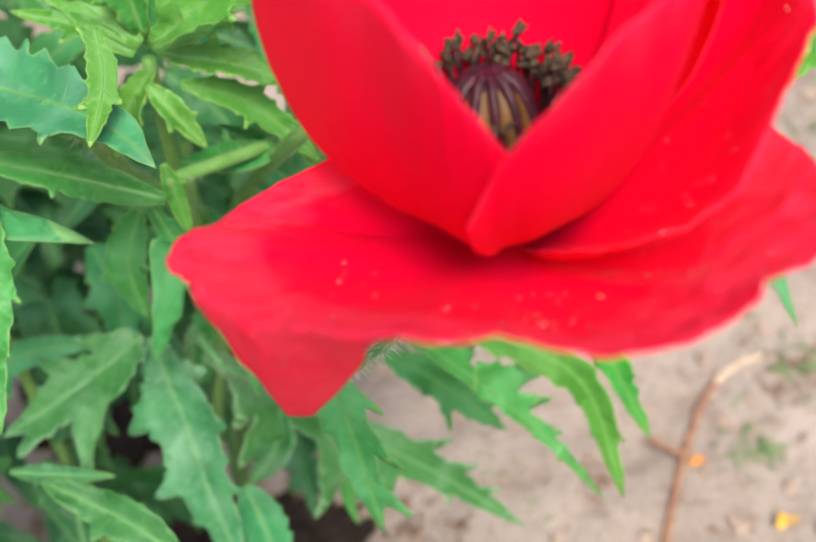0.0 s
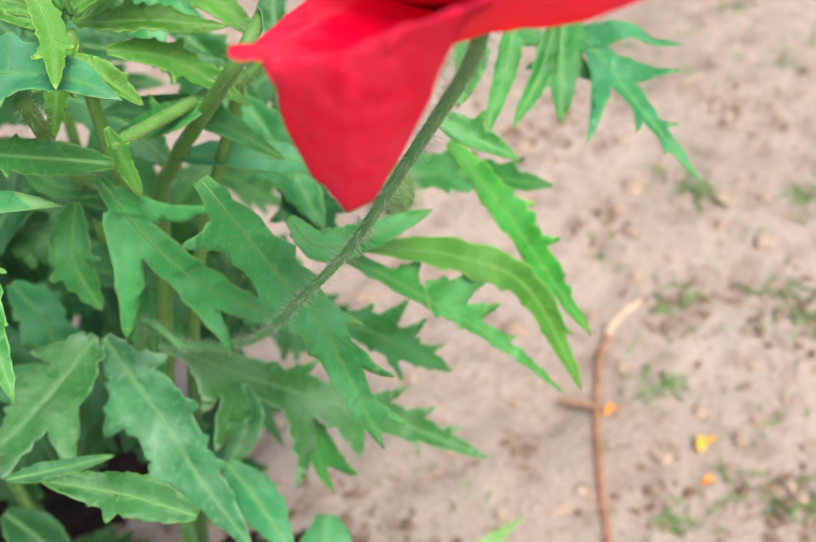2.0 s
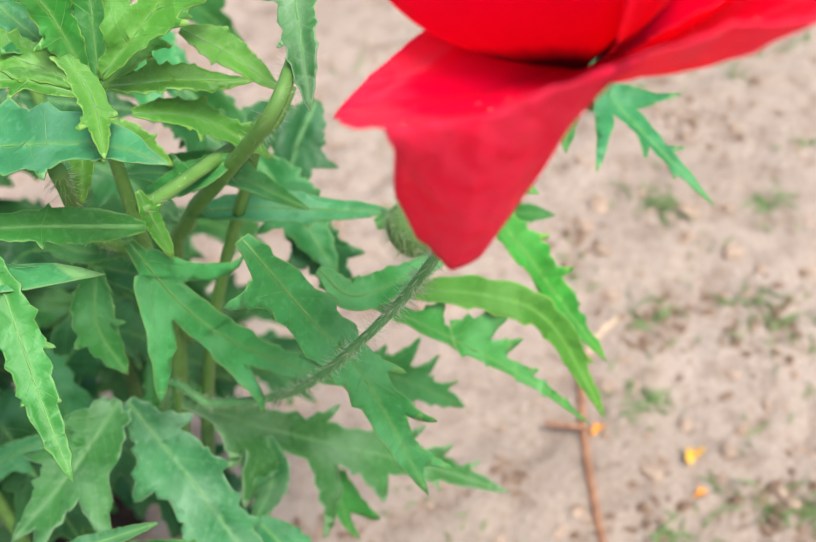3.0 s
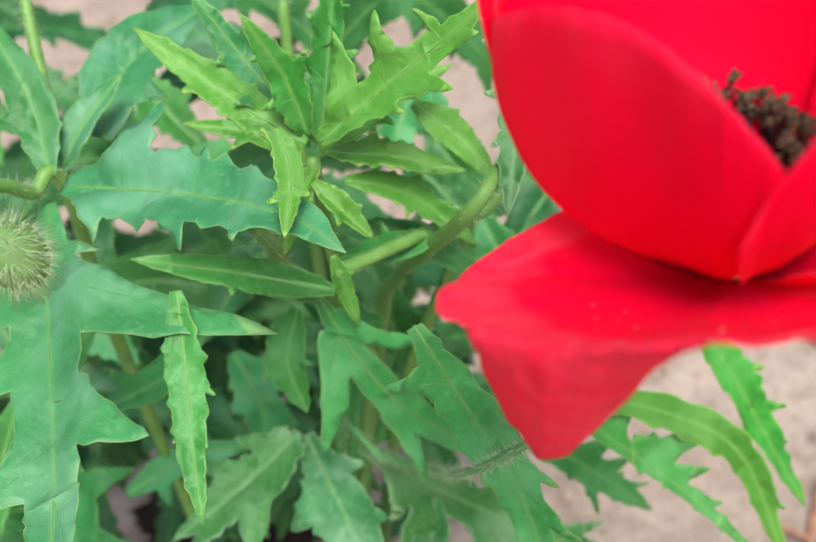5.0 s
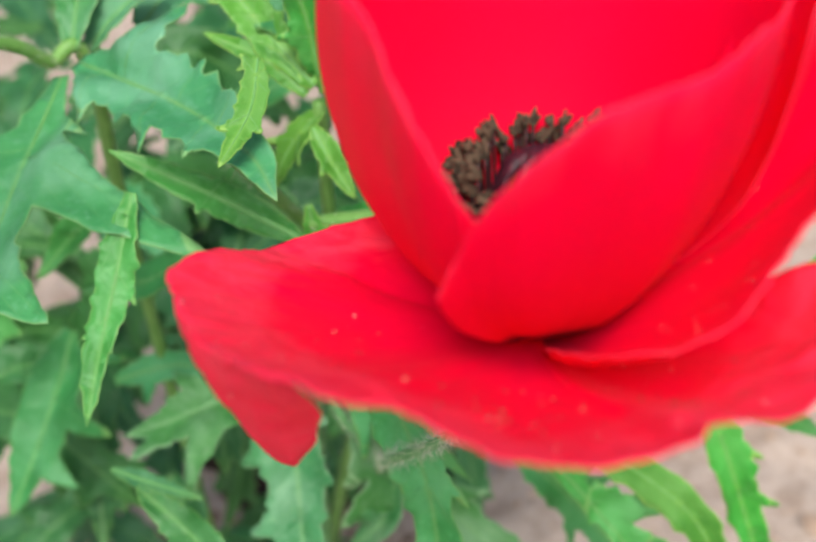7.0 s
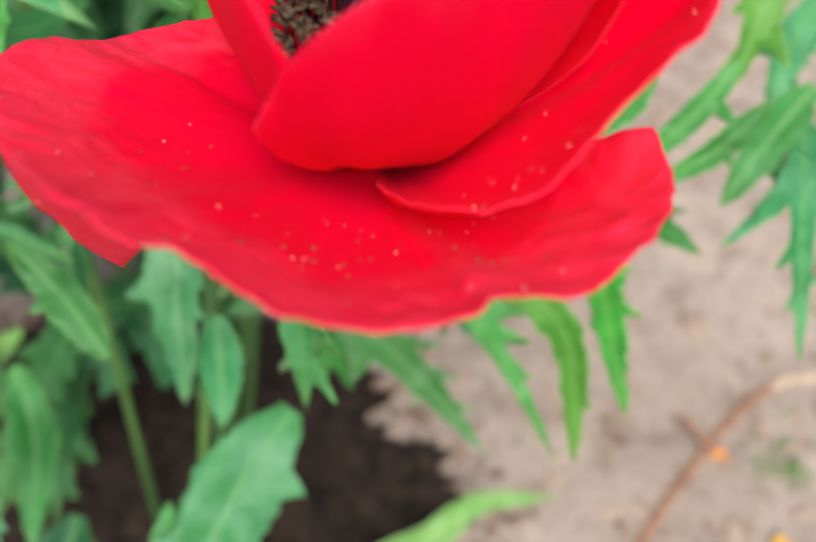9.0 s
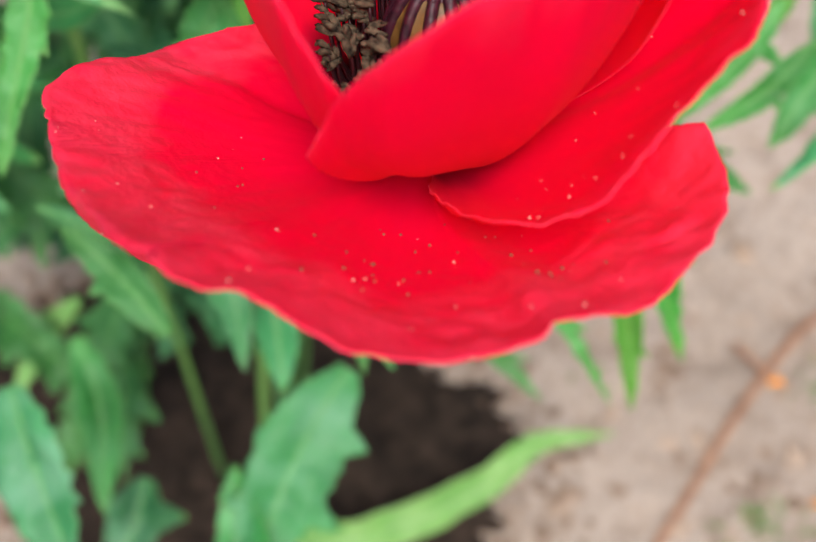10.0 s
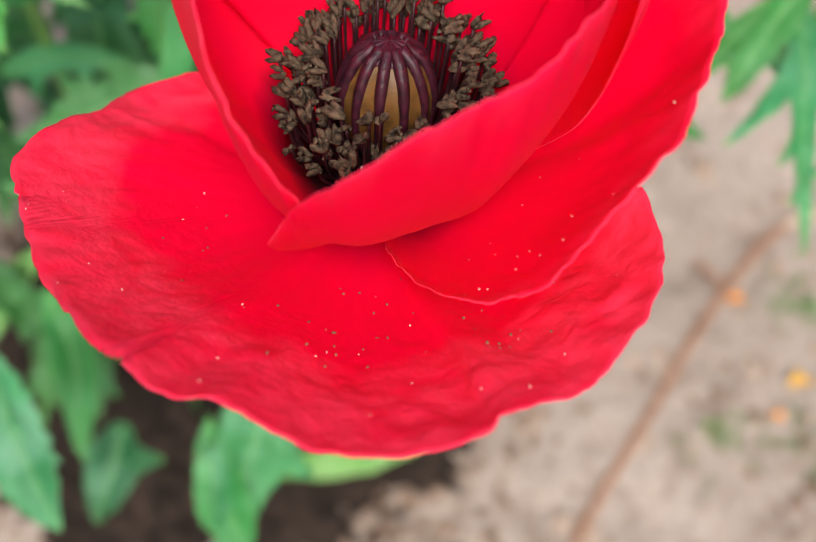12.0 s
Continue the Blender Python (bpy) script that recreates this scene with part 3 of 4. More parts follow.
leaf(plant_c, [(0.005, 0.110, 0.409), (-0.000, 0.103, 0.393), (-0.011, 0.100, 0.381)], 5.5, [(0.4, 8.5, 4.2, 2.9)], material=LEAF_DUSTY)
leaf(plant_c, [(0.024, 0.121, 0.368), (0.023, 0.113, 0.354), (0.022, 0.107, 0.341)], 3.6, [(0.3, 24.8, 12.7, 3.2), (0.5, 23.2, 2.7, 2)])
leaf(plant_a, [(0.042, 0.136, 0.397), (0.060, 0.135, 0.379), (0.086, 0.129, 0.347)], 6.1, [(0.2, 4.7, 10.7, 2.4), (0.3, 12.3, 17.9, 2.8), (0.5, 10.2, 14.6, 2.4), (0.7, 9, 8.1, 1.6), (0.4, 17.8, -13.2, 2.4)], teeth=1)
leaf(plant_a, [(-0.021, 0.037, 0.448), (-0.038, 0.049, 0.454), (-0.058, 0.060, 0.460)], 5.5, [(0.3, 0.7, -4.8, 2), (0.5, 1, 9.1, 2.6)], material=LEAF_SHADE)
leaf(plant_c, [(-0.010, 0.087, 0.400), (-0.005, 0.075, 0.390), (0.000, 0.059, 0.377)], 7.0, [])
leaf(plant_a, [(-0.067, 0.064, 0.461), (-0.054, 0.061, 0.461), (-0.037, 0.057, 0.462)], 2.3, [], material=LEAF_SHADE)
leaf(plant_c, [(0.032, 0.090, 0.487), (0.050, 0.089, 0.467), (0.074, 0.085, 0.436), (0.093, 0.079, 0.411), (0.109, 0.072, 0.385)], 2.6, [(0.35, 2.8, 8.8, 3.8), (0.45, 17.5, 17.9, 3.8), (0.55, 13.7, 9.8, 2.7), (0.68, 10.3, 4.8, 2), (0.78, 8.2, 1.1, 1.4), (0.88, 6.2, -0.4, 0.9)], teeth=1)
leaf(plant_c, [(0.053, 0.093, 0.469), (0.082, 0.093, 0.450), (0.105, 0.088, 0.427), (0.117, 0.073, 0.382)], 5.3, [(0.45, 9.8, 2.8, 2.1), (0.6, 14.7, 4.3, 2.1), (0.7, 12.9, 5.8, 1.6)], teeth=1, material=LEAF_FRESH)
leaf(plant_c, [(0.093, 0.116, 0.477), (0.107, 0.111, 0.446), (0.120, 0.103, 0.412), (0.132, 0.095, 0.381)], 5.2, [(0.5, 9, 10.2, 2.2), (0.65, 9.2, 5.4, 1.9), (0.3, 10.7, 9.2, 2.2)], teeth=1, material=LEAF_FRESH)
leaf(plant_c, [(0.071, 0.147, 0.445), (0.105, 0.154, 0.427), (0.148, 0.156, 0.400)], 7.1, [(0.5, 29.4, 9, 2.4), (0.4, -2.6, 7.3, 2.4), (0.6, -6.6, -8.1, 1.6)], teeth=1)
leaf(plant_c, [(0.086, 0.107, 0.498), (0.095, 0.097, 0.492), (0.105, 0.088, 0.486)], 3.5, [(0.5, -0.4, 8.4, 1.3)])
leaf(plant_c, [(0.032, 0.086, 0.497), (0.041, 0.081, 0.485), (0.075, 0.087, 0.479)], 4.5, [])
leaf(plant_c, [(0.1464, 0.1006, 0.5332), (0.1583, 0.1033, 0.5399), (0.1783, 0.1058, 0.5486)], 4.6, [(0.4, 9, 7, 1.6), (0.55, 8, -6, 1.4)], teeth=1, material=LEAF_FRESH)
leaf(plant_c, [(0.158, 0.176, 0.470), (0.164, 0.151, 0.465), (0.166, 0.122, 0.458), (0.169, 0.085, 0.450)], 3.8, [(0.22, 17.4, 32.3, 2.7), (0.4, 16.4, 18.6, 2.9), (0.3, 35.1, -24.9, 2.9), (0.55, 17.7, -9.1, 1.8), (0.75, 10.6, -5.5, 1.1), (0.7, 5.7, 6.9, 1.1)])
leaf(plant_c, [(0.134, 0.148, 0.499), (0.125, 0.136, 0.486), (0.108, 0.121, 0.468)], 3.5, [(0.3, -0.3, 10.8, 1.7)])
leaf(plant_c, [(0.145, 0.139, 0.494), (0.134, 0.129, 0.482), (0.118, 0.120, 0.470)], 3.5, [(0.4, 3.2, 6.1, 1.4)])
leaf(plant_c, [(0.107, 0.122, 0.518), (0.102, 0.112, 0.507), (0.094, 0.105, 0.499)], 4.7, [])
leaf(plant_c, [(-0.112, 0.106, 0.293), (-0.097, 0.082, 0.275), (-0.089, 0.047, 0.249)], 8.8, [])
leaf(plant_c, [(0.001, 0.004, 0.307), (-0.014, 0.031, 0.321), (-0.020, 0.047, 0.330)], 9.9, [])
leaf(plant_c, [(0.016, 0.085, 0.351), (0.003, 0.056, 0.335), (-0.005, 0.022, 0.316), (-0.009, 0.003, 0.305)], 15.5, [(0.3, -5.7, 22.6, 7.7), (0.5, 15.2, -20.4, 5), (0.5, 10, 25.8, 5.8)], material=LEAF_BLUE)
leaf(plant_c, [(-0.089, 0.040, 0.384), (-0.076, 0.018, 0.369), (-0.057, -0.008, 0.351)], 13.7, [(0.4, 18.5, 13.6, 4.6)], material=LEAF_BLUE)
leaf(plant_c, [(-0.050, 0.113, 0.048), (0.012, 0.130, 0.051), (0.067, 0.164, 0.064), (0.097, 0.193, 0.077), (0.140, 0.206, 0.080)], 10.8, [], material=WEED)
leaf(plant_c, [(-0.146, 0.159, 0.227), (-0.161, 0.138, 0.217), (-0.169, 0.108, 0.201)], 6.3, [], material=WEED)
leaf(plant_c, [(-0.082, 0.073, 0.227), (-0.084, 0.056, 0.217), (-0.089, 0.030, 0.203)], 12.1, [(0.4, -7.9, 23.5, 6.3)], material=LEAF_SHADE)
leaf(plant_c, [(-0.096, 0.139, 0.355), (-0.086, 0.126, 0.344), (-0.082, 0.110, 0.333)], 8.4, [], material=LEAF_SHADE)
leaf(plant_c, [(0.146, 0.197, 0.514), (0.141, 0.177, 0.498), (0.137, 0.156, 0.482)], 5.7, [(0.3, 18.5, -9.8, 2.5), (0.5, 16.4, 13.1, 2.5), (0.7, 14.6, -7, 1.3)], teeth=1, material=LEAF_FRESH)
leaf(plant_c, [(0.163, 0.169, 0.476), (0.152, 0.152, 0.464), (0.143, 0.135, 0.451)], 6.5, [(0.4, 16, 16.9, 2.6), (0.4, 11.5, -14.6, 2.3)], teeth=1)
leaf(plant_c, [(0.165, 0.215, 0.474), (0.159, 0.199, 0.462), (0.156, 0.182, 0.449)], 7.0, [(0.4, 10.3, -13.8, 2.8)], teeth=1)
leaf(plant_b, [(-0.034, 0.146, 0.503), (-0.027, 0.137, 0.496), (-0.013, 0.129, 0.493)], 4.1, [], teeth=1)
leaf(plant_b, [(-0.077, 0.253, 0.512), (-0.065, 0.243, 0.499), (-0.053, 0.231, 0.485)], 7.7, [(0.4, -2, -12.9, 3.5), (0.4, 5.1, 11.2, 3.5)], teeth=1)
leaf(plant_b, [(-0.162, 0.276, 0.516), (-0.147, 0.267, 0.504), (-0.135, 0.251, 0.486)], 10.1, [(0.4, 3.9, -20, 4), (0.4, 10.1, 11.7, 3.6)], teeth=1)
leaf(plant_b, [(-0.042, 0.217, 0.498), (-0.059, 0.209, 0.491), (-0.073, 0.198, 0.480)], 6.3, [], teeth=1)
leaf(plant_c, [(0.034, 0.230, 0.503), (0.021, 0.218, 0.492), (0.016, 0.206, 0.479)], 7.4, [(0.4, 1.8, 16.1, 3.3), (0.4, 12.9, -7.6, 3)], teeth=1)
leaf(plant_c, [(0.019, 0.271, 0.491), (0.029, 0.257, 0.475), (0.043, 0.234, 0.447)], 8.1, [(0.4, -3.4, -17.4, 3.6)], teeth=1)
leaf(plant_b, [(-0.122, 0.198, 0.456), (-0.108, 0.190, 0.446), (-0.094, 0.180, 0.433)], 7.7, [(0.4, 1.5, -16.2, 3.5)], teeth=1)
leaf(plant_b, [(-0.063, 0.194, 0.415), (-0.056, 0.180, 0.399), (-0.058, 0.164, 0.381)], 8.1, [(0.4, 2.7, -16.9, 3.6), (0.4, 15.7, 13.1, 3.6)], teeth=1)
leaf(plant_a, [(-0.014, 0.169, 0.412), (-0.019, 0.156, 0.399), (-0.028, 0.143, 0.385)], 7.7, [(0.4, 3.2, 16, 3.5)], teeth=1)
leaf(plant_a, [(0.018, 0.202, 0.486), (0.031, 0.188, 0.476), (0.042, 0.169, 0.461)], 8.1, [(0.4, 2, -17.6, 3.3), (0.4, 11.5, 12.3, 3.3)], teeth=1, material=LEAF_SHADE)
leaf(plant_a, [(0.048, 0.170, 0.450), (0.051, 0.153, 0.435), (0.053, 0.138, 0.421)], 7.6, [(0.4, 2.3, -16.2, 3.4), (0.4, 12.2, 13.4, 3)], teeth=1, material=LEAF_SHADE)
leaf(plant_a, [(-0.020, 0.208, 0.481), (-0.003, 0.194, 0.472), (0.010, 0.173, 0.457)], 8.1, [(0.4, 1.3, -18.8, 3.3), (0.4, 17.3, 10.9, 3.3)], teeth=1, material=LEAF_SHADE)
leaf(plant_a, [(-0.023, 0.235, 0.491), (-0.006, 0.224, 0.486), (0.014, 0.213, 0.481)], 6.8, [(0.4, 1.2, -14.9, 3)], teeth=1, material=LEAF_SHADE)
leaf(plant_a, [(0.067, 0.208, 0.462), (0.049, 0.206, 0.456), (0.033, 0.199, 0.445)], 7.9, [], teeth=1, material=LEAF_SHADE)
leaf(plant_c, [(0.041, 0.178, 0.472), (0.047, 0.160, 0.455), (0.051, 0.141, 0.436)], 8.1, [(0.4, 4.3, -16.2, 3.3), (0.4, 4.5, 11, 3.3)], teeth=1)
leaf(plant_c, [(0.074, 0.197, 0.467), (0.058, 0.187, 0.455), (0.046, 0.174, 0.440)], 8.5, [(0.4, 4.7, 17.4, 3.5)], teeth=1, material=LEAF_SHADE)
leaf(plant_c, [(0.030, 0.219, 0.483), (0.039, 0.204, 0.469), (0.046, 0.186, 0.452)], 7.7, [(0.4, -0.4, -18.4, 3.5)], teeth=1, material=LEAF_SHADE)


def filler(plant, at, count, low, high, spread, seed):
    """Deeper leaves in a loose whorl round the stem, their shade painted in."""
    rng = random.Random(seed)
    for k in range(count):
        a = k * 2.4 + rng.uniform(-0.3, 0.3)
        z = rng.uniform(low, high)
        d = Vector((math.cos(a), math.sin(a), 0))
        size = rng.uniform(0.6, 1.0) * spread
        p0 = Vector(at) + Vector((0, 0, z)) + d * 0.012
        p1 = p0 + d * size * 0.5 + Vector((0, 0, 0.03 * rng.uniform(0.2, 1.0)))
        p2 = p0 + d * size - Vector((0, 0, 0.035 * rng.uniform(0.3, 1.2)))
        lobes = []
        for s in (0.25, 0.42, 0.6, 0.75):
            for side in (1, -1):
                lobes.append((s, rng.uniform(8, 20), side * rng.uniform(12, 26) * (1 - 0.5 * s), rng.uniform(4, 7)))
        leaf(plant, [p0, p1, p2], rng.uniform(7, 11), lobes, teeth=1, material=LEAF_SHADE)


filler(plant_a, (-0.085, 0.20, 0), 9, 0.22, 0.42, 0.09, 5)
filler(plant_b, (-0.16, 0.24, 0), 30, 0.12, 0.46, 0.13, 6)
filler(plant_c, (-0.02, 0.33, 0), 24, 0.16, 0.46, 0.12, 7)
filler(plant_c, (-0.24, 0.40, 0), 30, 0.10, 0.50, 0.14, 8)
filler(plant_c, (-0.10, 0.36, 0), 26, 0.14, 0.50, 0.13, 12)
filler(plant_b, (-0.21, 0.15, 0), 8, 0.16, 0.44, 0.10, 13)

# more young leaves behind the crown of the leafy plant
leaf(plant_a, [(-0.004, 0.114, 0.560), (0.014, 0.120, 0.568), (0.034, 0.123, 0.572)], 4.0, [(0.25, 5, 9, 1.8), (0.45, 7, 7, 1.6), (0.35, 6, -8, 1.7), (0.6, 6, -5, 1.3)], teeth=1, material=LEAF_FRESH)
leaf(plant_a, [(-0.005, 0.116, 0.561), (-0.018, 0.130, 0.582), (-0.028, 0.140, 0.600)], 4.0, [(0.3, 6, 9, 1.8), (0.5, 7, 6, 1.5), (0.3, 6, -9, 1.8), (0.55, 7, -6, 1.4)], teeth=1)
leaf(plant_a, [(-0.003, 0.116, 0.562), (0.005, 0.126, 0.586), (0.012, 0.132, 0.608)], 3.8, [(0.3, 7, 8, 1.7), (0.5, 8, 5, 1.4), (0.35, 7, -8, 1.7), (0.6, 6, -5, 1.3)], teeth=1)
leaf(plant_a, [(-0.005, 0.112, 0.558), (-0.014, 0.108, 0.548), (-0.020, 0.104, 0.536)], 3.2, [(0.35, 5, 6, 1.4), (0.4, 5, -6, 1.4)], teeth=1, material=LEAF_FRESH)


# ---------------------------------------------------------------- stalks and buds

def stalk(plant, points, r0, r1, hairy=0, name="stem", seed=1):
    line = spline(points, 10)
    bm = bmesh.new()
    tube(bm, line, lambda s: r0 + (r1 - r0) * s, 10, lump=0.08)
    ob = part(name, bm, STEM, plant)
    if points[-1][2] < 0.05:
        low = bmesh.new()
        foot = [p for p in line if p.z < 0.40]
        tube(low, foot, lambda s: (r0 + (r1 - r0) * 0.6) * (1.05 + 0.12 * s), 10, lump=0.12)
        part("stem_base", low, STEM_OLD, plant, "dark green lower stem")
    if hairy:
        hb = bmesh.new()
        hairs_on(hb, line, lambda s: r0 + (r1 - r0) * s, hairy, 0.0034, random.Random(seed))
        tagged(part("hairs", hb, HAIR, ob, "fine pale bristly hairs"), kind="stuff")
    return ob


def bud(plant, at, axis, half_long, half_wide, seed):
    """A nodding oval poppy bud with stiff hairs."""
    rng = random.Random(seed)
    axis = Vector(axis).normalized()
    turn = axis.to_track_quat("Z", "Y").to_matrix()
    bm = bmesh.new()
    bmesh.ops.create_uvsphere(bm, u_segments=20, v_segments=14, radius=1.0)
    for v in bm.verts:
        a = math.atan2(v.co.y, v.co.x)
        groove = 1 - 0.07 * max(0, 1 - abs(math.sin(a)) * 6)
        v.co = Vector(at) + turn @ Vector((v.co.x * half_wide * groove, v.co.y * half_wide * groove, v.co.z * half_long))
    ob = part("bud", bm, BUD_GREEN, plant, "round green bud with bristles")
    hb = bmesh.new()
    for _ in range(620):
        d = Vector((rng.gauss(0, 1), rng.gauss(0, 1), rng.gauss(0, 1))).normalized()
        root = Vector(at) + turn @ Vector((d.x * half_wide, d.y * half_wide, d.z * half_long))
        out = (turn @ d + 0.5 * axis + 0.25 * Vector((rng.gauss(0, 1), rng.gauss(0, 1), rng.gauss(0, 1)))).normalized()
        spike(hb, root, root + out * 0.0046, 0.00008)
    tagged(part("hairs", hb, BUD_HAIR, ob, "stiff pale green hairs"), kind="stuff")


stalk(plant_a, [(0.043, 0.095, 0.561), (0.030, 0.084, 0.5545), (0.018, 0.114, 0.518), (0.0087, 0.1427, 0.484), (-0.003, 0.150, 0.45), (-0.04, 0.145, 0.28), (-0.06, 0.13, 0.0)], 0.0019, 0.0032, 160, seed=1)
stalk(plant_a, [(-0.0218, 0.0884, 0.5603), (-0.0217, 0.0981, 0.5471), (-0.0213, 0.1257, 0.5094), (-0.0119, 0.1309, 0.4918), (-0.003, 0.150, 0.455)], 0.0022, 0.0020, 260, "side_stem", seed=2)
stalk(plant_a, [(-0.006, 0.112, 0.560), (-0.008, 0.118, 0.50), (-0.004, 0.148, 0.43)], 0.0018, 0.0022, 60, "side_stem", seed=8)
stalk(plant_b, [(-0.092, 0.089, 0.588), (-0.083, 0.106, 0.576), (-0.080, 0.117, 0.564), (-0.074, 0.126, 0.556), (-0.085, 0.14, 0.45), (-0.10, 0.16, 0.0)], 0.0017, 0.0024, 260, seed=3)
stalk(plant_b, [(-0.077, 0.172, 0.593), (-0.077, 0.155, 0.575), (-0.074, 0.127, 0.557)], 0.0017, 0.0020, 200, "side_stem", seed=4)
stalk(plant_b, [(-0.061, 0.040, 0.613), (-0.072, 0.060, 0.622), (-0.084, 0.080, 0.605), (-0.092, 0.089, 0.588)], 0.0012, 0.0015, 160, "bud_stalk", seed=5)
stalk(plant_c, [(-0.009, 0.244, 0.538), (-0.014, 0.229, 0.522), (-0.03, 0.215, 0.35), (-0.05, 0.205, 0.1), (-0.06, 0.20, 0.0)], 0.0018, 0.003, 160, seed=6)
stalk(plant_c, [(0.046, 0.119, 0.535), (0.037, 0.114, 0.529), (0.027, 0.113, 0.528), (-0.007, 0.093, 0.536)], 0.0019, 0.0019, 160, "side_stem", seed=7)
stalk(plant_c, [(0.036, 0.12, 0.528), (-0.005, 0.15, 0.40), (-0.05, 0.19, 0.15), (-0.062, 0.20, 0.0)], 0.0018, 0.003, 0, "side_stem", seed=7)
bud(plant_b, (-0.059, 0.037, 0.607), (0.3, -0.3, -0.9), 0.0070, 0.0060, 1)
bud(plant_c, (0.068, 0.103, 0.479), (0.2, -0.2, -0.95), 0.010, 0.0075, 2)


# ---------------------------------------------------------------- the open flower
HEART = Vector((0.060, -0.012, 0.615))
flower = thing("poppy_flower", (-0.05, 0.155, 0.0), "open red poppy flower with dark stamens on a hairy bent stem", "flower")


def around(az, r, h):
    a = radians(az)
    return HEART + Vector((math.cos(a) * r, math.sin(a) * r, h)) / 1000


steps_out = {}


def petal(rim, belly, crumple=0.5, seed=0, n_out=30, n_round=72, label="", ruffle=0.6, material=None, creases=0.0, lobe=()):
    """A petal from the flower's base to its rim (azimuth, radius, height in millimetres). belly: how far out and up the middle of the blade lies, as shares, at the first edge and, where given, towards the last. lobe: rows of rim azimuth and the place (azimuth, radius, height) to which the blade rolls over and hangs down from there."""
    rng = Vector((seed * 7.3, seed * 3.1, 0))
    knots = [Vector(k) for k in rim]
    edge = []
    line = spline(knots, 24)
    total = [0.0]
    for a, b in zip(line, line[1:]):
        total.append(total[-1] + (around(*b) - around(*a)).length)
    for i in range(n_round + 1):
        x = total[-1] * i / n_round
        k = 0
        while k < len(total) - 2 and total[k + 1] < x:
            k += 1
        edge.append(line[k].lerp(line[k + 1], (x - total[k]) / max(1e-9, total[k + 1] - total[k])))
    bm = bmesh.new()
    layer = bm.loops.layers.uv.new("UVMap")
    grid, shares = [], []
    mid_az = edge[n_round // 2].x
    for i, e in enumerate(edge):
        row = []
        s = i / n_round
        tuck, crest, hang = 1.0, around(*e), None
        for (a0, *q0), (a1, *q1) in zip(lobe, lobe[1:]):
            if a0 <= e.x <= a1:
                hang = around(*Vector(q0).lerp(Vector(q1), (e.x - a0) / (a1 - a0)))
                tuck = 1 - 0.40 * min(1, (hang - crest).length / 0.016)
        for j in range(n_out + 1):
            full = j / n_out
            t = min(1.0, full / tuck)
            az = mid_az + (e.x - mid_az) * (0.78 + 0.22 * min(1, t * 1.6))
            k = min(1, s * 1.6)
            fat, low = belly[0] + (belly[-2] - belly[0]) * k, belly[1] + (belly[-1] - belly[1]) * k
            r = (1 - t) ** 2 * 3.0 + 2 * t * (1 - t) * e.y * fat + t * t * e.y
            h = 2 * t * (1 - t) * e.z * low + t * t * e.z
            p = around(az, r, h)
            v = 0.0
            if full > tuck:
                v = (full - tuck) / (1 - tuck)
                over = crest + (crest - HEART).normalized() * 0.0018 * min(1, (1 - tuck) * 3) - Vector((0, 0, 0.003))
                p = p * (1 - v) ** 2 + over * 2 * v * (1 - v) + hang * v * v
            far = t + 0.6 * v
            w = Vector((s * 9, far * 2.2, 0)) + rng
            out = Vector((math.cos(radians(az)), math.sin(radians(az)), 0))
            amp = crumple * t * t / 1000
            lift = 1.6 * noise.noise(w * 1.1) + 0.9 * noise.noise(Vector((s * 26, far * 5, seed))) * ruffle + 0.5 * noise.noise(Vector((s * 60, far * 14, seed))) * ruffle
            p += (Vector((0, 0, 0.75)) - out * 0.55) * lift * amp
            p += out * (0.55 * noise.noise(Vector((s * 40, 3.3, seed))) + 0.35 * noise.noise(Vector((s * 95, 1.3, seed)))) * ruffle * t ** 6 / 1000
            if creases:
                near_rim = min(1, max(0, (t - 0.58) / 0.25))
                q = Vector((s * 21, far * 7, seed * 2.0))
                q += 0.6 * noise.noise_vector(q * 0.7)
                fold = 0.5 - abs(noise.noise(q)) * 1.8 + 0.6 * (0.5 - abs(noise.noise(q * 2.3)) * 1.8)
                p += (Vector((0, 0, 0.9)) - out * 0.3) * fold * creases * near_rim / 1000
                nick = max(0.0, noise.noise(Vector((s * 70, 9.1, seed))) - 0.25)
                p -= out * nick * 1.0 * creases * t ** 10 / 1000
            row.append(bm.verts.new(p))
            shares.append(t - 0.22 * math.sin(v * math.pi))
        grid.append(row)
    for i in range(n_round):
        for j in range(n_out):
            f = bm.faces.new((grid[i][j], grid[i + 1][j], grid[i + 1][j + 1], grid[i][j + 1]))
            for lp, (a, b) in zip(f.loops, ((i, j), (i + 1, j), (i + 1, j + 1), (i, j + 1))):
                lp[layer].uv = (a / n_round, shares[a * (n_out + 1) + b])
    ob = part("petal", bm, material or PETAL, flower, label)
    sol = ob.modifiers.new("thickness", "SOLIDIFY")
    sol.thickness, sol.offset = 0.00016, 0
    ob.data.materials.append(PETAL_EDGE)
    sol.material_offset_rim = 1
    steps_out[ob.name] = n_out
    return ob


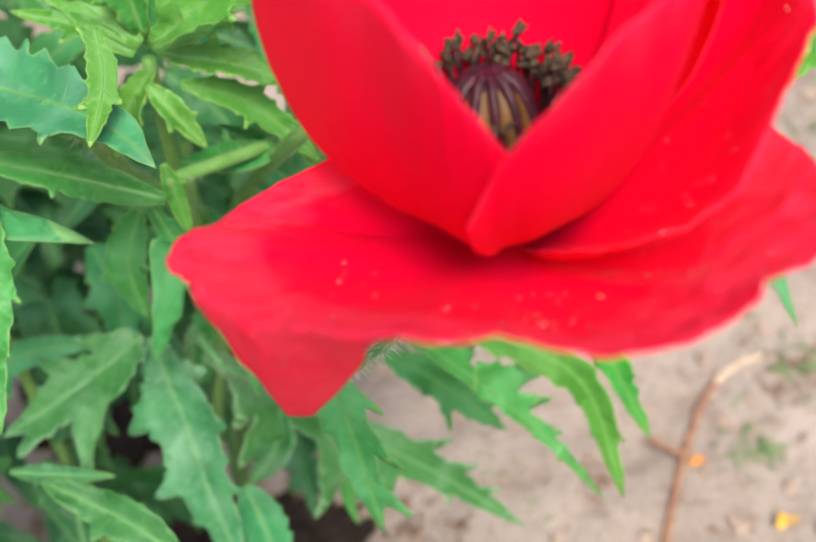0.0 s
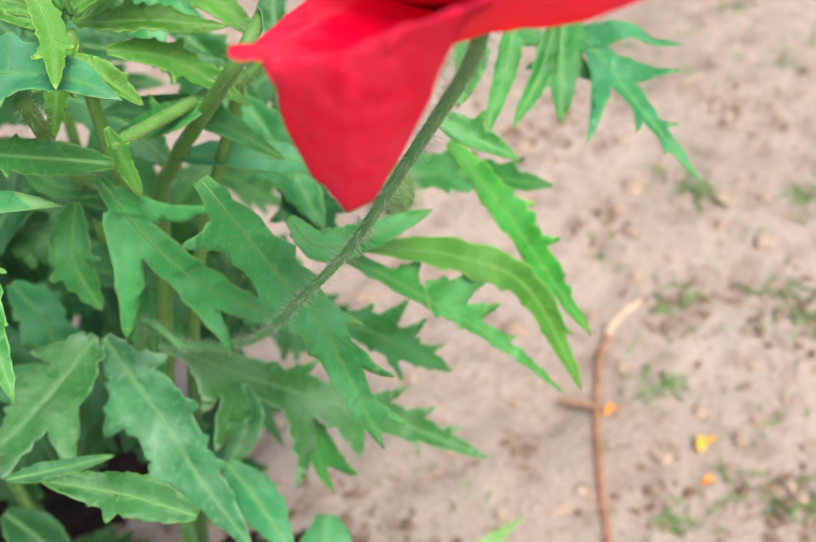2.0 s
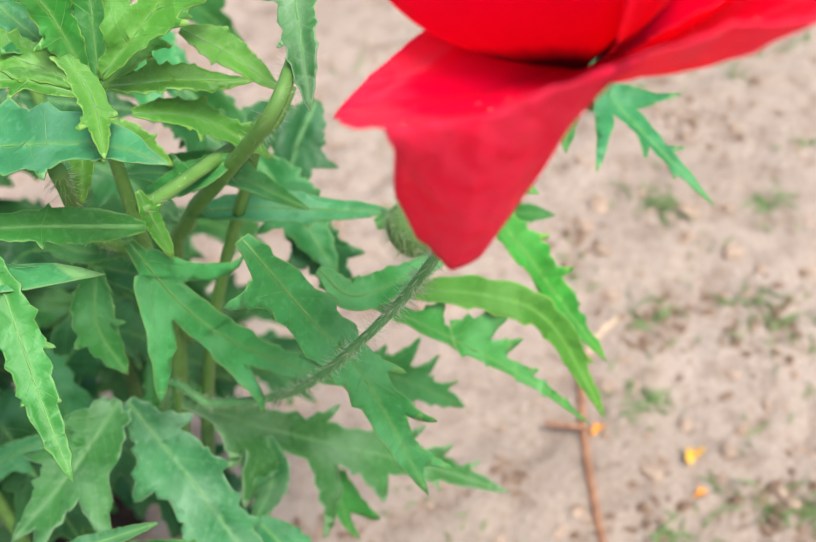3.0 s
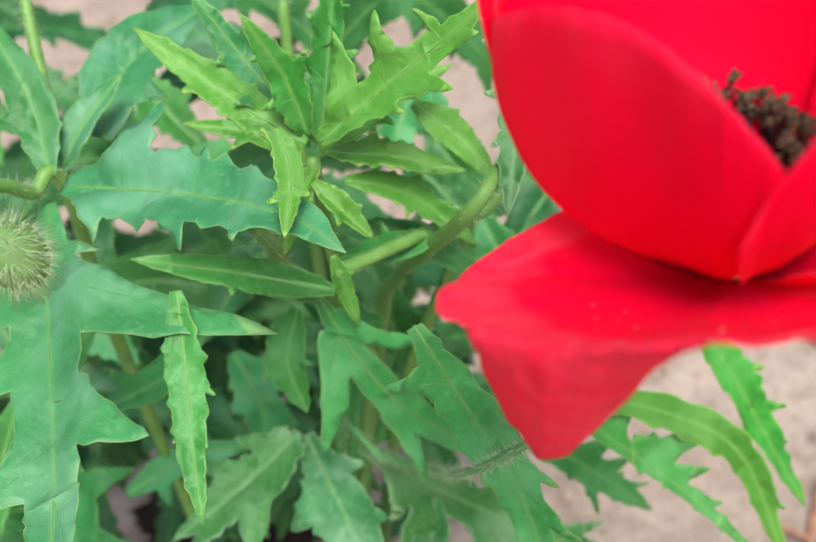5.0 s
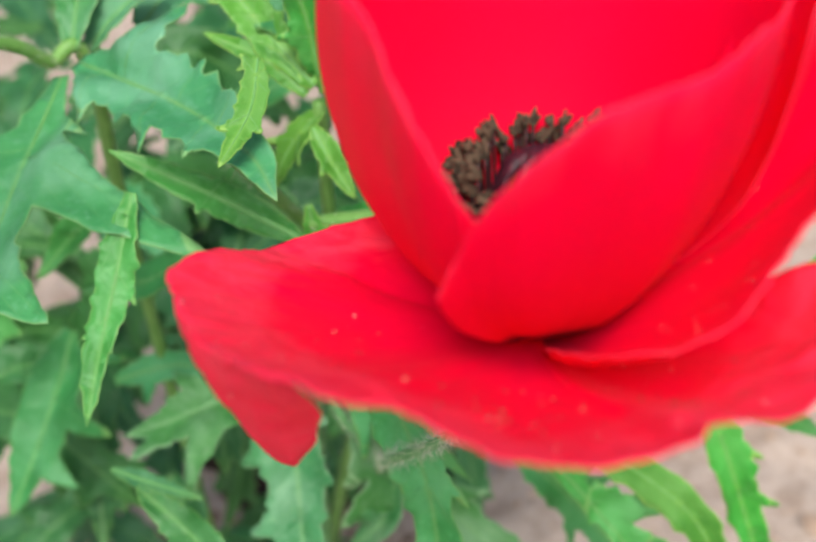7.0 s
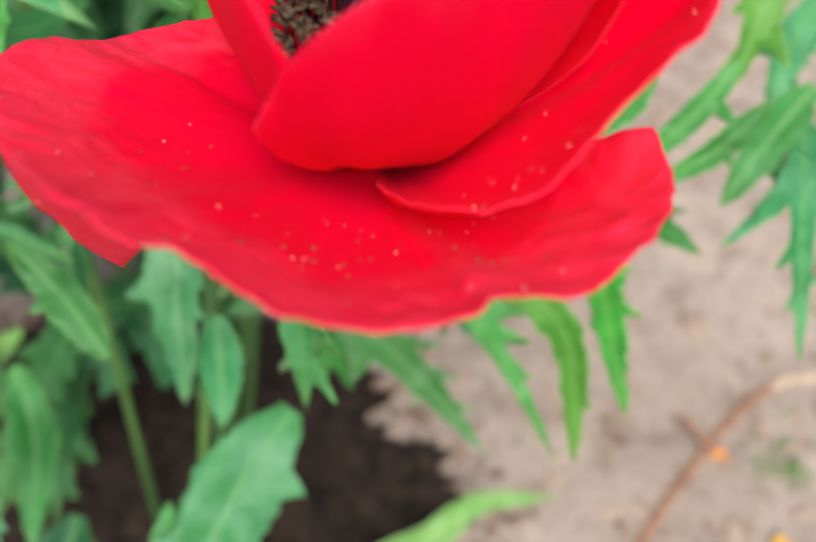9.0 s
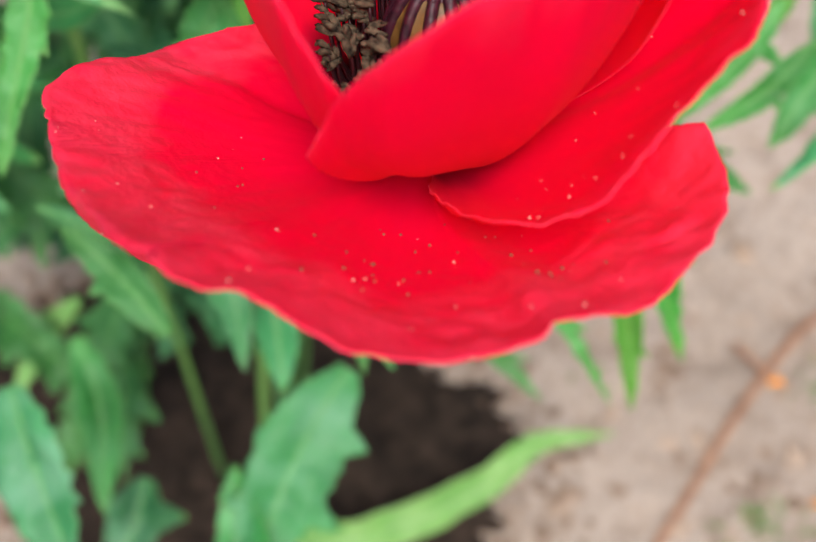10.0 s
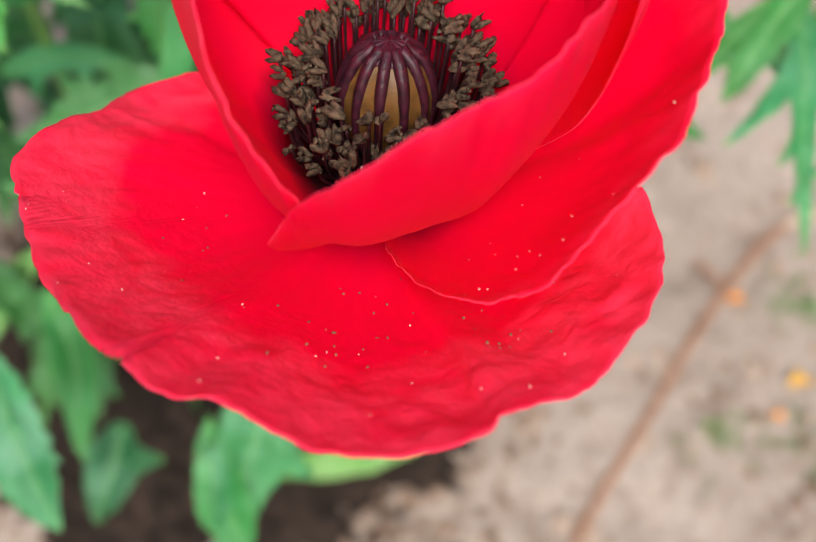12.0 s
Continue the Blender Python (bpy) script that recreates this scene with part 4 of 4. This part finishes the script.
# front petal, spread flat
FRONT = petal([(-222, 19, 9), (-211, 26, 6), (-202, 35, 2), (-192, 40.5, 1.5), (-184, 40, 6), (-176, 43, 11), (-165, 46.2, 16), (-157, 45.7, 18), (-147, 45, 20.5), (-139, 45.3, 23), (-115, 47, 34), (-106, 49, 36), (-97, 48, 35), (-86, 50, 33.6), (-69, 49.5, 32.8), (-65, 47.5, 33), (-53, 46.7, 29), (-44, 44.6, 28), (-28, 40.5, 24), (-14, 34, 22)], (0.55, 0.30), 1.0, 1, ruffle=0.75, n_out=60, n_round=220, creases=0.55, label="wide spreading front petal, pale crumpled rim, one lobe hanging down", material=PETAL_RIMMED,
              lobe=[(-156, -156, 45.6, 18.2), (-150, -155.5, 44.8, 13), (-145, -163, 41.6, -2), (-141, -161.2, 39.5, -10.5), (-135, -155.4, 37.6, -16.1), (-129.5, -148.7, 35.1, -13.1), (-124, -138, 33.4, -1.5), (-118, -127.2, 35.3, 10.6), (-112.5, -112.5, 47.6, 34.5)])
# cup
petal([(-86, 22.5, 30), (-95, 26, 38), (-101, 27, 43), (-106, 26.5, 46), (-111, 26, 49), (-120, 24, 52), (-138, 20.5, 53), (-160, 20.5, 53), (-185, 24, 50), (-208, 32, 43), (-228, 33, 46)], (0.74, 0.52, 1.25, 0.22), 0.4, 3, n_round=120, ruffle=0.55, label="cupped inner petal")
petal([(-107, 27, 29), (-103, 27, 34), (-96, 28, 42), (-87, 29, 49), (-78, 28, 52.5), (-69, 26.5, 53.5), (-58, 25, 53), (-45, 25, 53), (-30, 24.5, 53.5), (-9, 25, 52), (15, 27, 54)], (0.92, 0.64, 1.0, 0.32), 0.5, 4, n_round=120, ruffle=0.55, label="cupped inner petal overlapping its neighbour")
SIDE = petal([(-78, 15, 11), (-70, 25, 19), (-63, 30.5, 25), (-57, 33, 27), (-51, 35, 31), (-40, 36, 38), (-27, 36.5, 42.7), (-14, 36, 43), (0, 37.5, 42), (18, 37, 47), (40, 36, 52)], (0.72, 0.46), 0.7, 5, n_round=120, creases=0.4, label="outer petal curving up beside the cup", material=PETAL_OUTER)
petal([(-10, 28, 52), (20, 31, 58), (50, 32, 62), (80, 33, 64), (110, 33, 62), (135, 34, 52), (150, 35, 44)], (1.0, 0.30), 0.4, 6, label="upright back petal")


def pollen(on, count, seed, first, last, low, high, material, name, label, size):
    """Grains of dust lying on a petal, between two shares of its width and of its length."""
    rng = random.Random(seed)
    me = on.data
    rows = steps_out[on.name]
    cols = len(me.polygons) // rows
    places = []
    hub = [(rng.uniform(first, last), rng.uniform(low, high)) for _ in range(5)]
    for _ in range(count):
        if rng.random() < 0.6:
            h = hub[rng.randrange(5)]
            s, t = h[0] + rng.gauss(0, 0.035), h[1] + rng.gauss(0, 0.05)
        else:
            s, t = rng.uniform(first, last), rng.uniform(low, high)
        k = min(cols - 1, max(0, int(s * cols))) * rows + min(rows - 1, max(0, int(t * rows)))
        f = me.polygons[k]
        up = f.normal if f.normal.z > 0 else -f.normal
        c = Vector(f.center) + up * 0.00022 + Vector((rng.uniform(-1, 1), rng.uniform(-1, 1), 0)) * 0.0004
        g = size * rng.uniform(0.5, 1.4)
        places.append((*c, g * rng.uniform(0.8, 1.6), g, g * 0.7))
    ob = scatter(name, material, places, rng)
    ob.parent = on
    ob["label"] = label
    ob["kind"] = "stuff"


pollen(FRONT, 46, 1, 0.30, 0.95, 0.35, 0.95, SPECK_PALE, "pollen", "pale grains of pollen", 0.000068)
pollen(FRONT, 46, 2, 0.35, 0.85, 0.30, 0.80, SPECK_DARK, "dust", "dark grains of dust", 0.00012)
pollen(SIDE, 26, 3, 0.25, 0.75, 0.45, 0.95, SPECK_PALE, "pollen", "pale grains of pollen", 0.000068)


def build_heart():
    rng = random.Random(11)
    base = around(0, 0, 7)
    lean = Matrix.Translation(around(0, 0, 2)) @ Matrix.Rotation(radians(-20), 4, "X") @ Matrix.Translation(-around(0, 0, 2))
    bm = bmesh.new()
    rings = []
    profile = [(0, 2.2), (2, 4.3), (5, 5.8), (8, 6.5), (10.5, 6.5), (12.8, 5.9), (14.6, 5.0), (15.9, 3.9), (16.7, 2.6)]
    for h, r in profile:
        ring = []
        for k in range(48):
            rib = 1 + 0.035 * math.cos(k / 48 * 2 * math.pi * 12)
            a = 2 * math.pi * k / 48
            ring.append(bm.verts.new(base + Vector((math.cos(a) * 0.93 * r * rib, math.sin(a) * 0.93 * r * rib, h)) / 1000))
        rings.append(ring)
    for a, b in zip(rings, rings[1:]):
        for k in range(48):
            bm.faces.new((a[k], a[(k + 1) % 48], b[(k + 1) % 48], b[k]))
    bm.transform(lean)
    capsule = part("capsule", bm, CAPSULE, flower, "ochre ribbed seed capsule")
    bm = bmesh.new()
    rings = []
    for h, r in [(15.6, 4.0), (16.0, 4.1), (16.6, 3.4), (17.2, 2.2), (17.6, 1.0), (17.7, 0.1)]:
        ring = []
        for k in range(72):
            a = 2 * math.pi * k / 72
            ray = math.cos(a * 12)
            rr = r * (1 + (0.14 * ray if r > 3 else 0))
            ring.append(bm.verts.new(base + Vector((math.cos(a) * rr, math.sin(a) * rr, h + 0.45 * max(0, ray) * min(1, r / 3))) / 1000))
        rings.append(ring)
    for a, b in zip(rings, rings[1:]):
        for k in range(72):
            bm.faces.new((a[k], a[(k + 1) % 72], b[(k + 1) % 72], b[k]))
    bm.transform(lean)
    part("stigma_disc", bm, DISC, capsule, "dark purple rayed stigma cap")
    for k in range(12):
        a = 2 * math.pi * k / 12
        d = Vector((math.cos(a), math.sin(a), 0))
        sb = bmesh.new()
        line = [base + d * r * 0.93 / 1000 + Vector((0, 0, h / 1000)) for h, r in [(1.0, 3.2), (5, 5.8), (8, 6.5), (10.5, 6.55), (12.8, 5.95), (14.6, 5.1), (16.0, 4.0), (17.2, 2.0)]]
        tube(sb, spline([tuple(v) for v in line], 4), lambda s: 0.00050 + 0.00042 * s, 6, lump=0.25)
        sb.transform(lean)
        part("rib", sb, DISC, capsule, "dark purple ray")
    for k in range(170):
        a = k * 2.39996 + rng.uniform(-0.12, 0.12)
        ring = (k % 4) / 3
        r0 = 3.6
        r1 = 9.2 + 4.6 * ring + rng.uniform(-0.8, 0.8)
        h1 = 14.5 - 3.5 * ring + rng.uniform(-2.2, 1.8) + (1.2 if k % 6 == 0 else 0) - 4.5 * max(0, -math.sin(a)) + 3.2 * max(0, math.sin(a))
        root, tip = base + Vector((math.cos(a) * r0, math.sin(a) * r0, -4)) / 1000, base + Vector((math.cos(a) * r1, math.sin(a) * r1, h1)) / 1000
        bend = base + Vector((math.cos(a) * r1 * 0.85, math.sin(a) * r1 * 0.85, h1 * 0.35)) / 1000
        sb = bmesh.new()
        tube(sb, spline([tuple(root), tuple(bend), tuple(tip)], 4), lambda s: 0.00024, 5, 0)
        sb.transform(lean)
        st = part("stamen", sb, FILAMENT, flower)
        ab = bmesh.new()
        up = (tip - bend).normalized()
        side = up.orthogonal().normalized()
        turn = rng.random() * 6.28
        side = Matrix.Rotation(turn, 3, up) @ side
        up = (0.35 * up + Vector((math.cos(a), math.sin(a), 0.25)) * rng.uniform(0.2, 1.1) + Vector((rng.gauss(0, 0.4), rng.gauss(0, 0.4), rng.gauss(0, 0.3)))).normalized()
        side = up.orthogonal().normalized()
        swell = rng.uniform(0.8, 1.2)
        for sgn in (1, -1):
            blob(ab, tip + side * sgn * 0.00042 + up * 0.0005, (0.00040 * swell, 0.00048, 0.00125 * swell), rng, 0, 2, 0.9, (up + side * sgn * 0.25).normalized())
        for _ in range(5):
            blob(ab, tip + side * rng.uniform(-0.0006, 0.0006) + up * rng.uniform(-0.0007, 0.0016), [0.00032 * rng.uniform(0.6, 1.2)] * 3, rng, 0, 1, 0.9)
        ab.transform(lean)
        part("anther", ab, ANTHER, st, "grey-brown dusty anther")


build_heart()


def flower_stem():
    line = spline([tuple(HEART + Vector((0, 0, 0.004)))] + STEM_LINE, 12)
    bm = bmesh.new()
    tube(bm, line, lambda s: 0.00145 - 0.0002 * min(1, 3 * s) + 0.0008 * max(0, s - 0.6), 12, lump=0.05)
    ob = part("stem", bm, FLOWER_STEM, flower, "long green stem with white hairs")
    hb = bmesh.new()
    hairs_on(hb, line[6:], lambda s: 0.0012, 1700, 0.0032, random.Random(4))
    tagged(part("hairs", hb, HAIR, ob, "spreading white hairs"), kind="stuff")


STEM_LINE = [(0.056, -0.011, 0.606), (0.0525, 0.003, 0.584), (0.048, 0.016, 0.563), (0.041, 0.0255, 0.543), (0.0345, 0.032, 0.529), (0.0235, 0.042, 0.510), (0.0154, 0.062, 0.482), (0.008, 0.086, 0.455), (-0.008, 0.105, 0.442), (-0.022, 0.122, 0.432), (-0.040, 0.145, 0.25), (-0.05, 0.155, 0.0)]
flower_stem()


# ---------------------------------------------------------------- things on the soil
def twig():
    t = thing("fallen_twig", (0.25, 0.30, 0), "thin red-brown twig with a pale bent end lying on soil", "twig")
    pts = TWIG_LINE
    line = [p + Vector((0, 0, 0.002 + soil_height(p.x, p.y))) for p in spline(pts, 12)]
    bm = bmesh.new()
    tube(bm, line[20:], lambda s: 0.0030 - 0.0003 * s, 10, lump=0.15)
    part("bark", bm, TWIG, t)
    bm = bmesh.new()
    tube(bm, line[:21], lambda s: 0.0022 + 0.0008 * s, 10, lump=0.12)
    part("bare_end", bm, DRY_TWIG, t, "pale barkless end")
    bm = bmesh.new()
    side = [Vector(p) + Vector((0, 0, 0.006)) for p in SIDE_TWIG]
    tube(bm, spline([tuple(v) for v in side], 6), lambda s: 0.002, 8, lump=0.15)
    part("side_shoot", bm, TWIG, t)


def fallen_petal(at, size, material, label, seed):
    rng = random.Random(seed)
    bm = bmesh.new()
    n, m = 14, 6
    c = bm.verts.new(Vector(at) + Vector((0, 0, 0.004)))
    rings = []
    for j in range(1, m + 1):
        ring = []
        for k in range(n):
            a = 2 * math.pi * k / n
            r = size * j / m * (1 + 0.35 * math.cos(a * 3 + seed) + 0.15 * math.sin(a * 5))
            p = Vector(at) + Vector((math.cos(a) * r, math.sin(a) * r * 0.6, 0.004 + 0.35 * size * (j / m) ** 2 * (0.6 + math.cos(2 * a + seed))))
            ring.append(bm.verts.new(p))
        rings.append(ring)
    for k in range(n):
        bm.faces.new((c, rings[0][k], rings[0][(k + 1) % n]))
    for a, b in zip(rings, rings[1:]):
        for k in range(n):
            bm.faces.new((a[k], a[(k + 1) % n], b[(k + 1) % n], b[k]))
    ob = part("fallen_petal", bm, material)
    sol = ob.modifiers.new("thickness", "SOLIDIFY")
    sol.thickness = 0.0004
    tagged(ob, label, "petal", "petals on the soil")


def grass_tuft(at, count, height, seed):
    rng = random.Random(seed)
    bm = bmesh.new()
    for _ in range(count):
        a, r = rng.random() * 6.28, abs(rng.gauss(0, 1)) * 0.018
        root = Vector((at[0] + math.cos(a) * r, at[1] + math.sin(a) * r, 0))
        root.z = soil_height(root.x, root.y)
        d = Vector((rng.gauss(0, 1), rng.gauss(0, 1), 0.8)).normalized()
        h = height * rng.uniform(0.4, 1.2)
        side = d.orthogonal().normalized() * 0.0011
        p1, p2 = root + d * h * 0.55, root + d * h + Vector((0, 0, -0.35 * h))
        vs = [bm.verts.new(q) for q in (root - side, root + side, p1 + side * 0.8, p1 - side * 0.8, p2)]
        bm.faces.new(vs[:4])
        bm.faces.new((vs[3], vs[2], vs[4]))
    ob = part("grass_tuft", bm, GRASS)
    tagged(ob, "small tuft of short dull green grass on soil", "grass", "grass tufts", "stuff")


def curled_thread():
    bm = bmesh.new()
    at = Vector((0.030, 0.058, 0.477)) + FACE * 0.0012
    ax = FACE.orthogonal().normalized()
    ay = FACE.cross(ax)
    pts = [tuple(at + (ax * math.cos(a) + ay * math.sin(a)) * 0.0016) for a in (0.3, 1.2, 2.1, 3.0, 3.9, 4.8)]
    tube(bm, spline(pts, 5), lambda s: 0.00028, 6)
    tagged(part("curled_thread", bm, SPECK_PALE), "tiny white curled thread lying on a leaf", "thread")


def crumbs():
    rng = random.Random(3)
    places = []
    for _ in range(1500):
        x, y = rng.uniform(-0.25, 0.66), rng.uniform(0.0, 0.98)
        s = 0.0011 + 0.0048 * rng.random() ** 5
        places.append((x, y, soil_height(x, y) + s * 0.3, s * rng.uniform(0.8, 1.5), s, s * 0.7))
    tagged(scatter("soil_crumbs", CLOD, places, rng, 0.5, 0.12), "loose crumbs and small clods of dry soil", "soil", kind="stuff")


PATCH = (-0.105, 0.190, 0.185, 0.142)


def shade_clods():
    """Clods under the plants, coloured near black to paint the shade there."""
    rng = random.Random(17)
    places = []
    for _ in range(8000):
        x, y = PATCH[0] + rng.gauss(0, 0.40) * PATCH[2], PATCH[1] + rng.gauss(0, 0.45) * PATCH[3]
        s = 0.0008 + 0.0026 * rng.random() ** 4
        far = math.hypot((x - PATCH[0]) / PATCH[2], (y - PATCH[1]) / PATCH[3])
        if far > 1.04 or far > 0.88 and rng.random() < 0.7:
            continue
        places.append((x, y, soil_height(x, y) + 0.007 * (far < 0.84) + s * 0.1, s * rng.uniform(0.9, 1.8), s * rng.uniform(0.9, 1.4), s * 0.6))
    tagged(scatter("shade_clods", SHADE_SOIL, places, rng, 0.9, 0.16), "soil clods coloured dark for the shade under the plants", "soil", kind="stuff")


def dark_crumbs():
    """Loose brown crumbs lying in patches on the pale crust."""
    rng = random.Random(29)
    places = []
    for x0, y0, wide, count in ((0.348, 0.481, 0.014, 70), (0.541, 0.555, 0.03, 110), (0.42, 0.32, 0.035, 170), (0.181, 0.301, 0.010, 40), (0.36, 0.37, 0.02, 90), (0.32, 0.175, 0.03, 160), (0.36, 0.62, 0.03, 120), (0.24, 0.22, 0.03, 80), (0.05, 0.12, 0.03, 90), (0.13, 0.09, 0.03, 110), (0.30, 0.08, 0.03, 120)):
        for _ in range(int(count * 1.4)):
            x, y = rng.gauss(x0, wide), rng.gauss(y0, wide * 0.8)
            s = 0.0005 + 0.0024 * rng.random() ** 5
            places.append((x, y, soil_height(x, y) + s * 0.2, s * rng.uniform(0.9, 1.8), s, s * 0.7))
    # a ring of brown crumbs softens the edge of the painted shade
    for _ in range(1500):
        a, far = rng.random() * 6.28, rng.gauss(1.08, 0.13)
        x, y = PATCH[0] + math.cos(a) * PATCH[2] * far, PATCH[1] + math.sin(a) * PATCH[3] * far
        s = 0.0007 + 0.0022 * rng.random() ** 4
        places.append((x, y, soil_height(x, y) + 0.002 + s * 0.2, s * rng.uniform(0.9, 1.8), s, s * 0.7))
    tagged(scatter("brown_crumbs", CRUMB, places, rng, 0.8, 0.16), "loose brown soil crumbs lying in patches", "soil", kind="stuff")


def shade_patch(cx, cy, rx, ry, lift):
    """A dark soil sheet with a ragged outline: the plants' shade painted on the ground."""
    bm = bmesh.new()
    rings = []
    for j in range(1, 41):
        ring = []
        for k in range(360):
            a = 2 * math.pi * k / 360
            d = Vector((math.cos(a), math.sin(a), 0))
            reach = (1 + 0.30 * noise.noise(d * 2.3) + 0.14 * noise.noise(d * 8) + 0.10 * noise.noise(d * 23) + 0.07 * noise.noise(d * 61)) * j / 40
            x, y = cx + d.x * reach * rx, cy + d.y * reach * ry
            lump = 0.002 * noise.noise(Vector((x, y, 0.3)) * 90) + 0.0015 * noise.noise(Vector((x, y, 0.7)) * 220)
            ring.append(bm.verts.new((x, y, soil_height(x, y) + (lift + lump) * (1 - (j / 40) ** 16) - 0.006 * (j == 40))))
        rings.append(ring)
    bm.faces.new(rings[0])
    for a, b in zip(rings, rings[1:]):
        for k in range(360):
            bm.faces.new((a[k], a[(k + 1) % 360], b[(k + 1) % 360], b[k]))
    tagged(part("soil_painted_shade", bm, SHADE_SOIL), "dark soil sheet painting the shade under the poppy plants", "soil", kind="structure")


TWIG_LINE = [(0.334, 0.391, 0), (0.307, 0.383, 0), (0.284, 0.364, 0), (0.268, 0.343, 0), (0.244, 0.301, 0), (0.220, 0.251, 0), (0.200, 0.204, 0), (0.175, 0.150, 0), (0.15, 0.09, 0)]
SIDE_TWIG = [(0.226, 0.327, 0), (0.238, 0.317, 0), (0.249, 0.308, 0)]
fallen_petal((0.302, 0.247, 0.0), 0.0075, YELLOW, "small yellow fallen petal lying on soil", 1)
fallen_petal((0.257, 0.303, 0.0), 0.0055, ORANGE, "small orange fallen petal beside the twig", 2)
fallen_petal((0.287, 0.218, 0.0), 0.0045, ORANGE, "tiny orange fallen petal on soil", 3)
for k, (x, y) in enumerate([(0.357, 0.374), (0.428, 0.344), (0.433, 0.310), (0.304, 0.304), (0.513, 0.427), (0.434, 0.474), (0.324, 0.181), (0.247, 0.197), (0.345, 0.165)]):
    grass_tuft((x, y), 34, 0.022, 50 + k)
for k, (x, y) in enumerate([(0.115, 0.317), (0.138, 0.280)]):
    grass_tuft((x, y), 8, 0.012, 80 + k)
shade_patch(*PATCH, 0.008)
shade_patch(-0.155, 0.435, 0.085, 0.075, 0.0105)
shade_clods()
dark_crumbs()
twig()
crumbs()
curled_thread()
for k in range(46):
    rr = random.Random(200 + k)
    grass_tuft((rr.uniform(0.28, 0.75), rr.uniform(0.05, 0.9)), rr.randint(6, 16), 0.018, 300 + k)
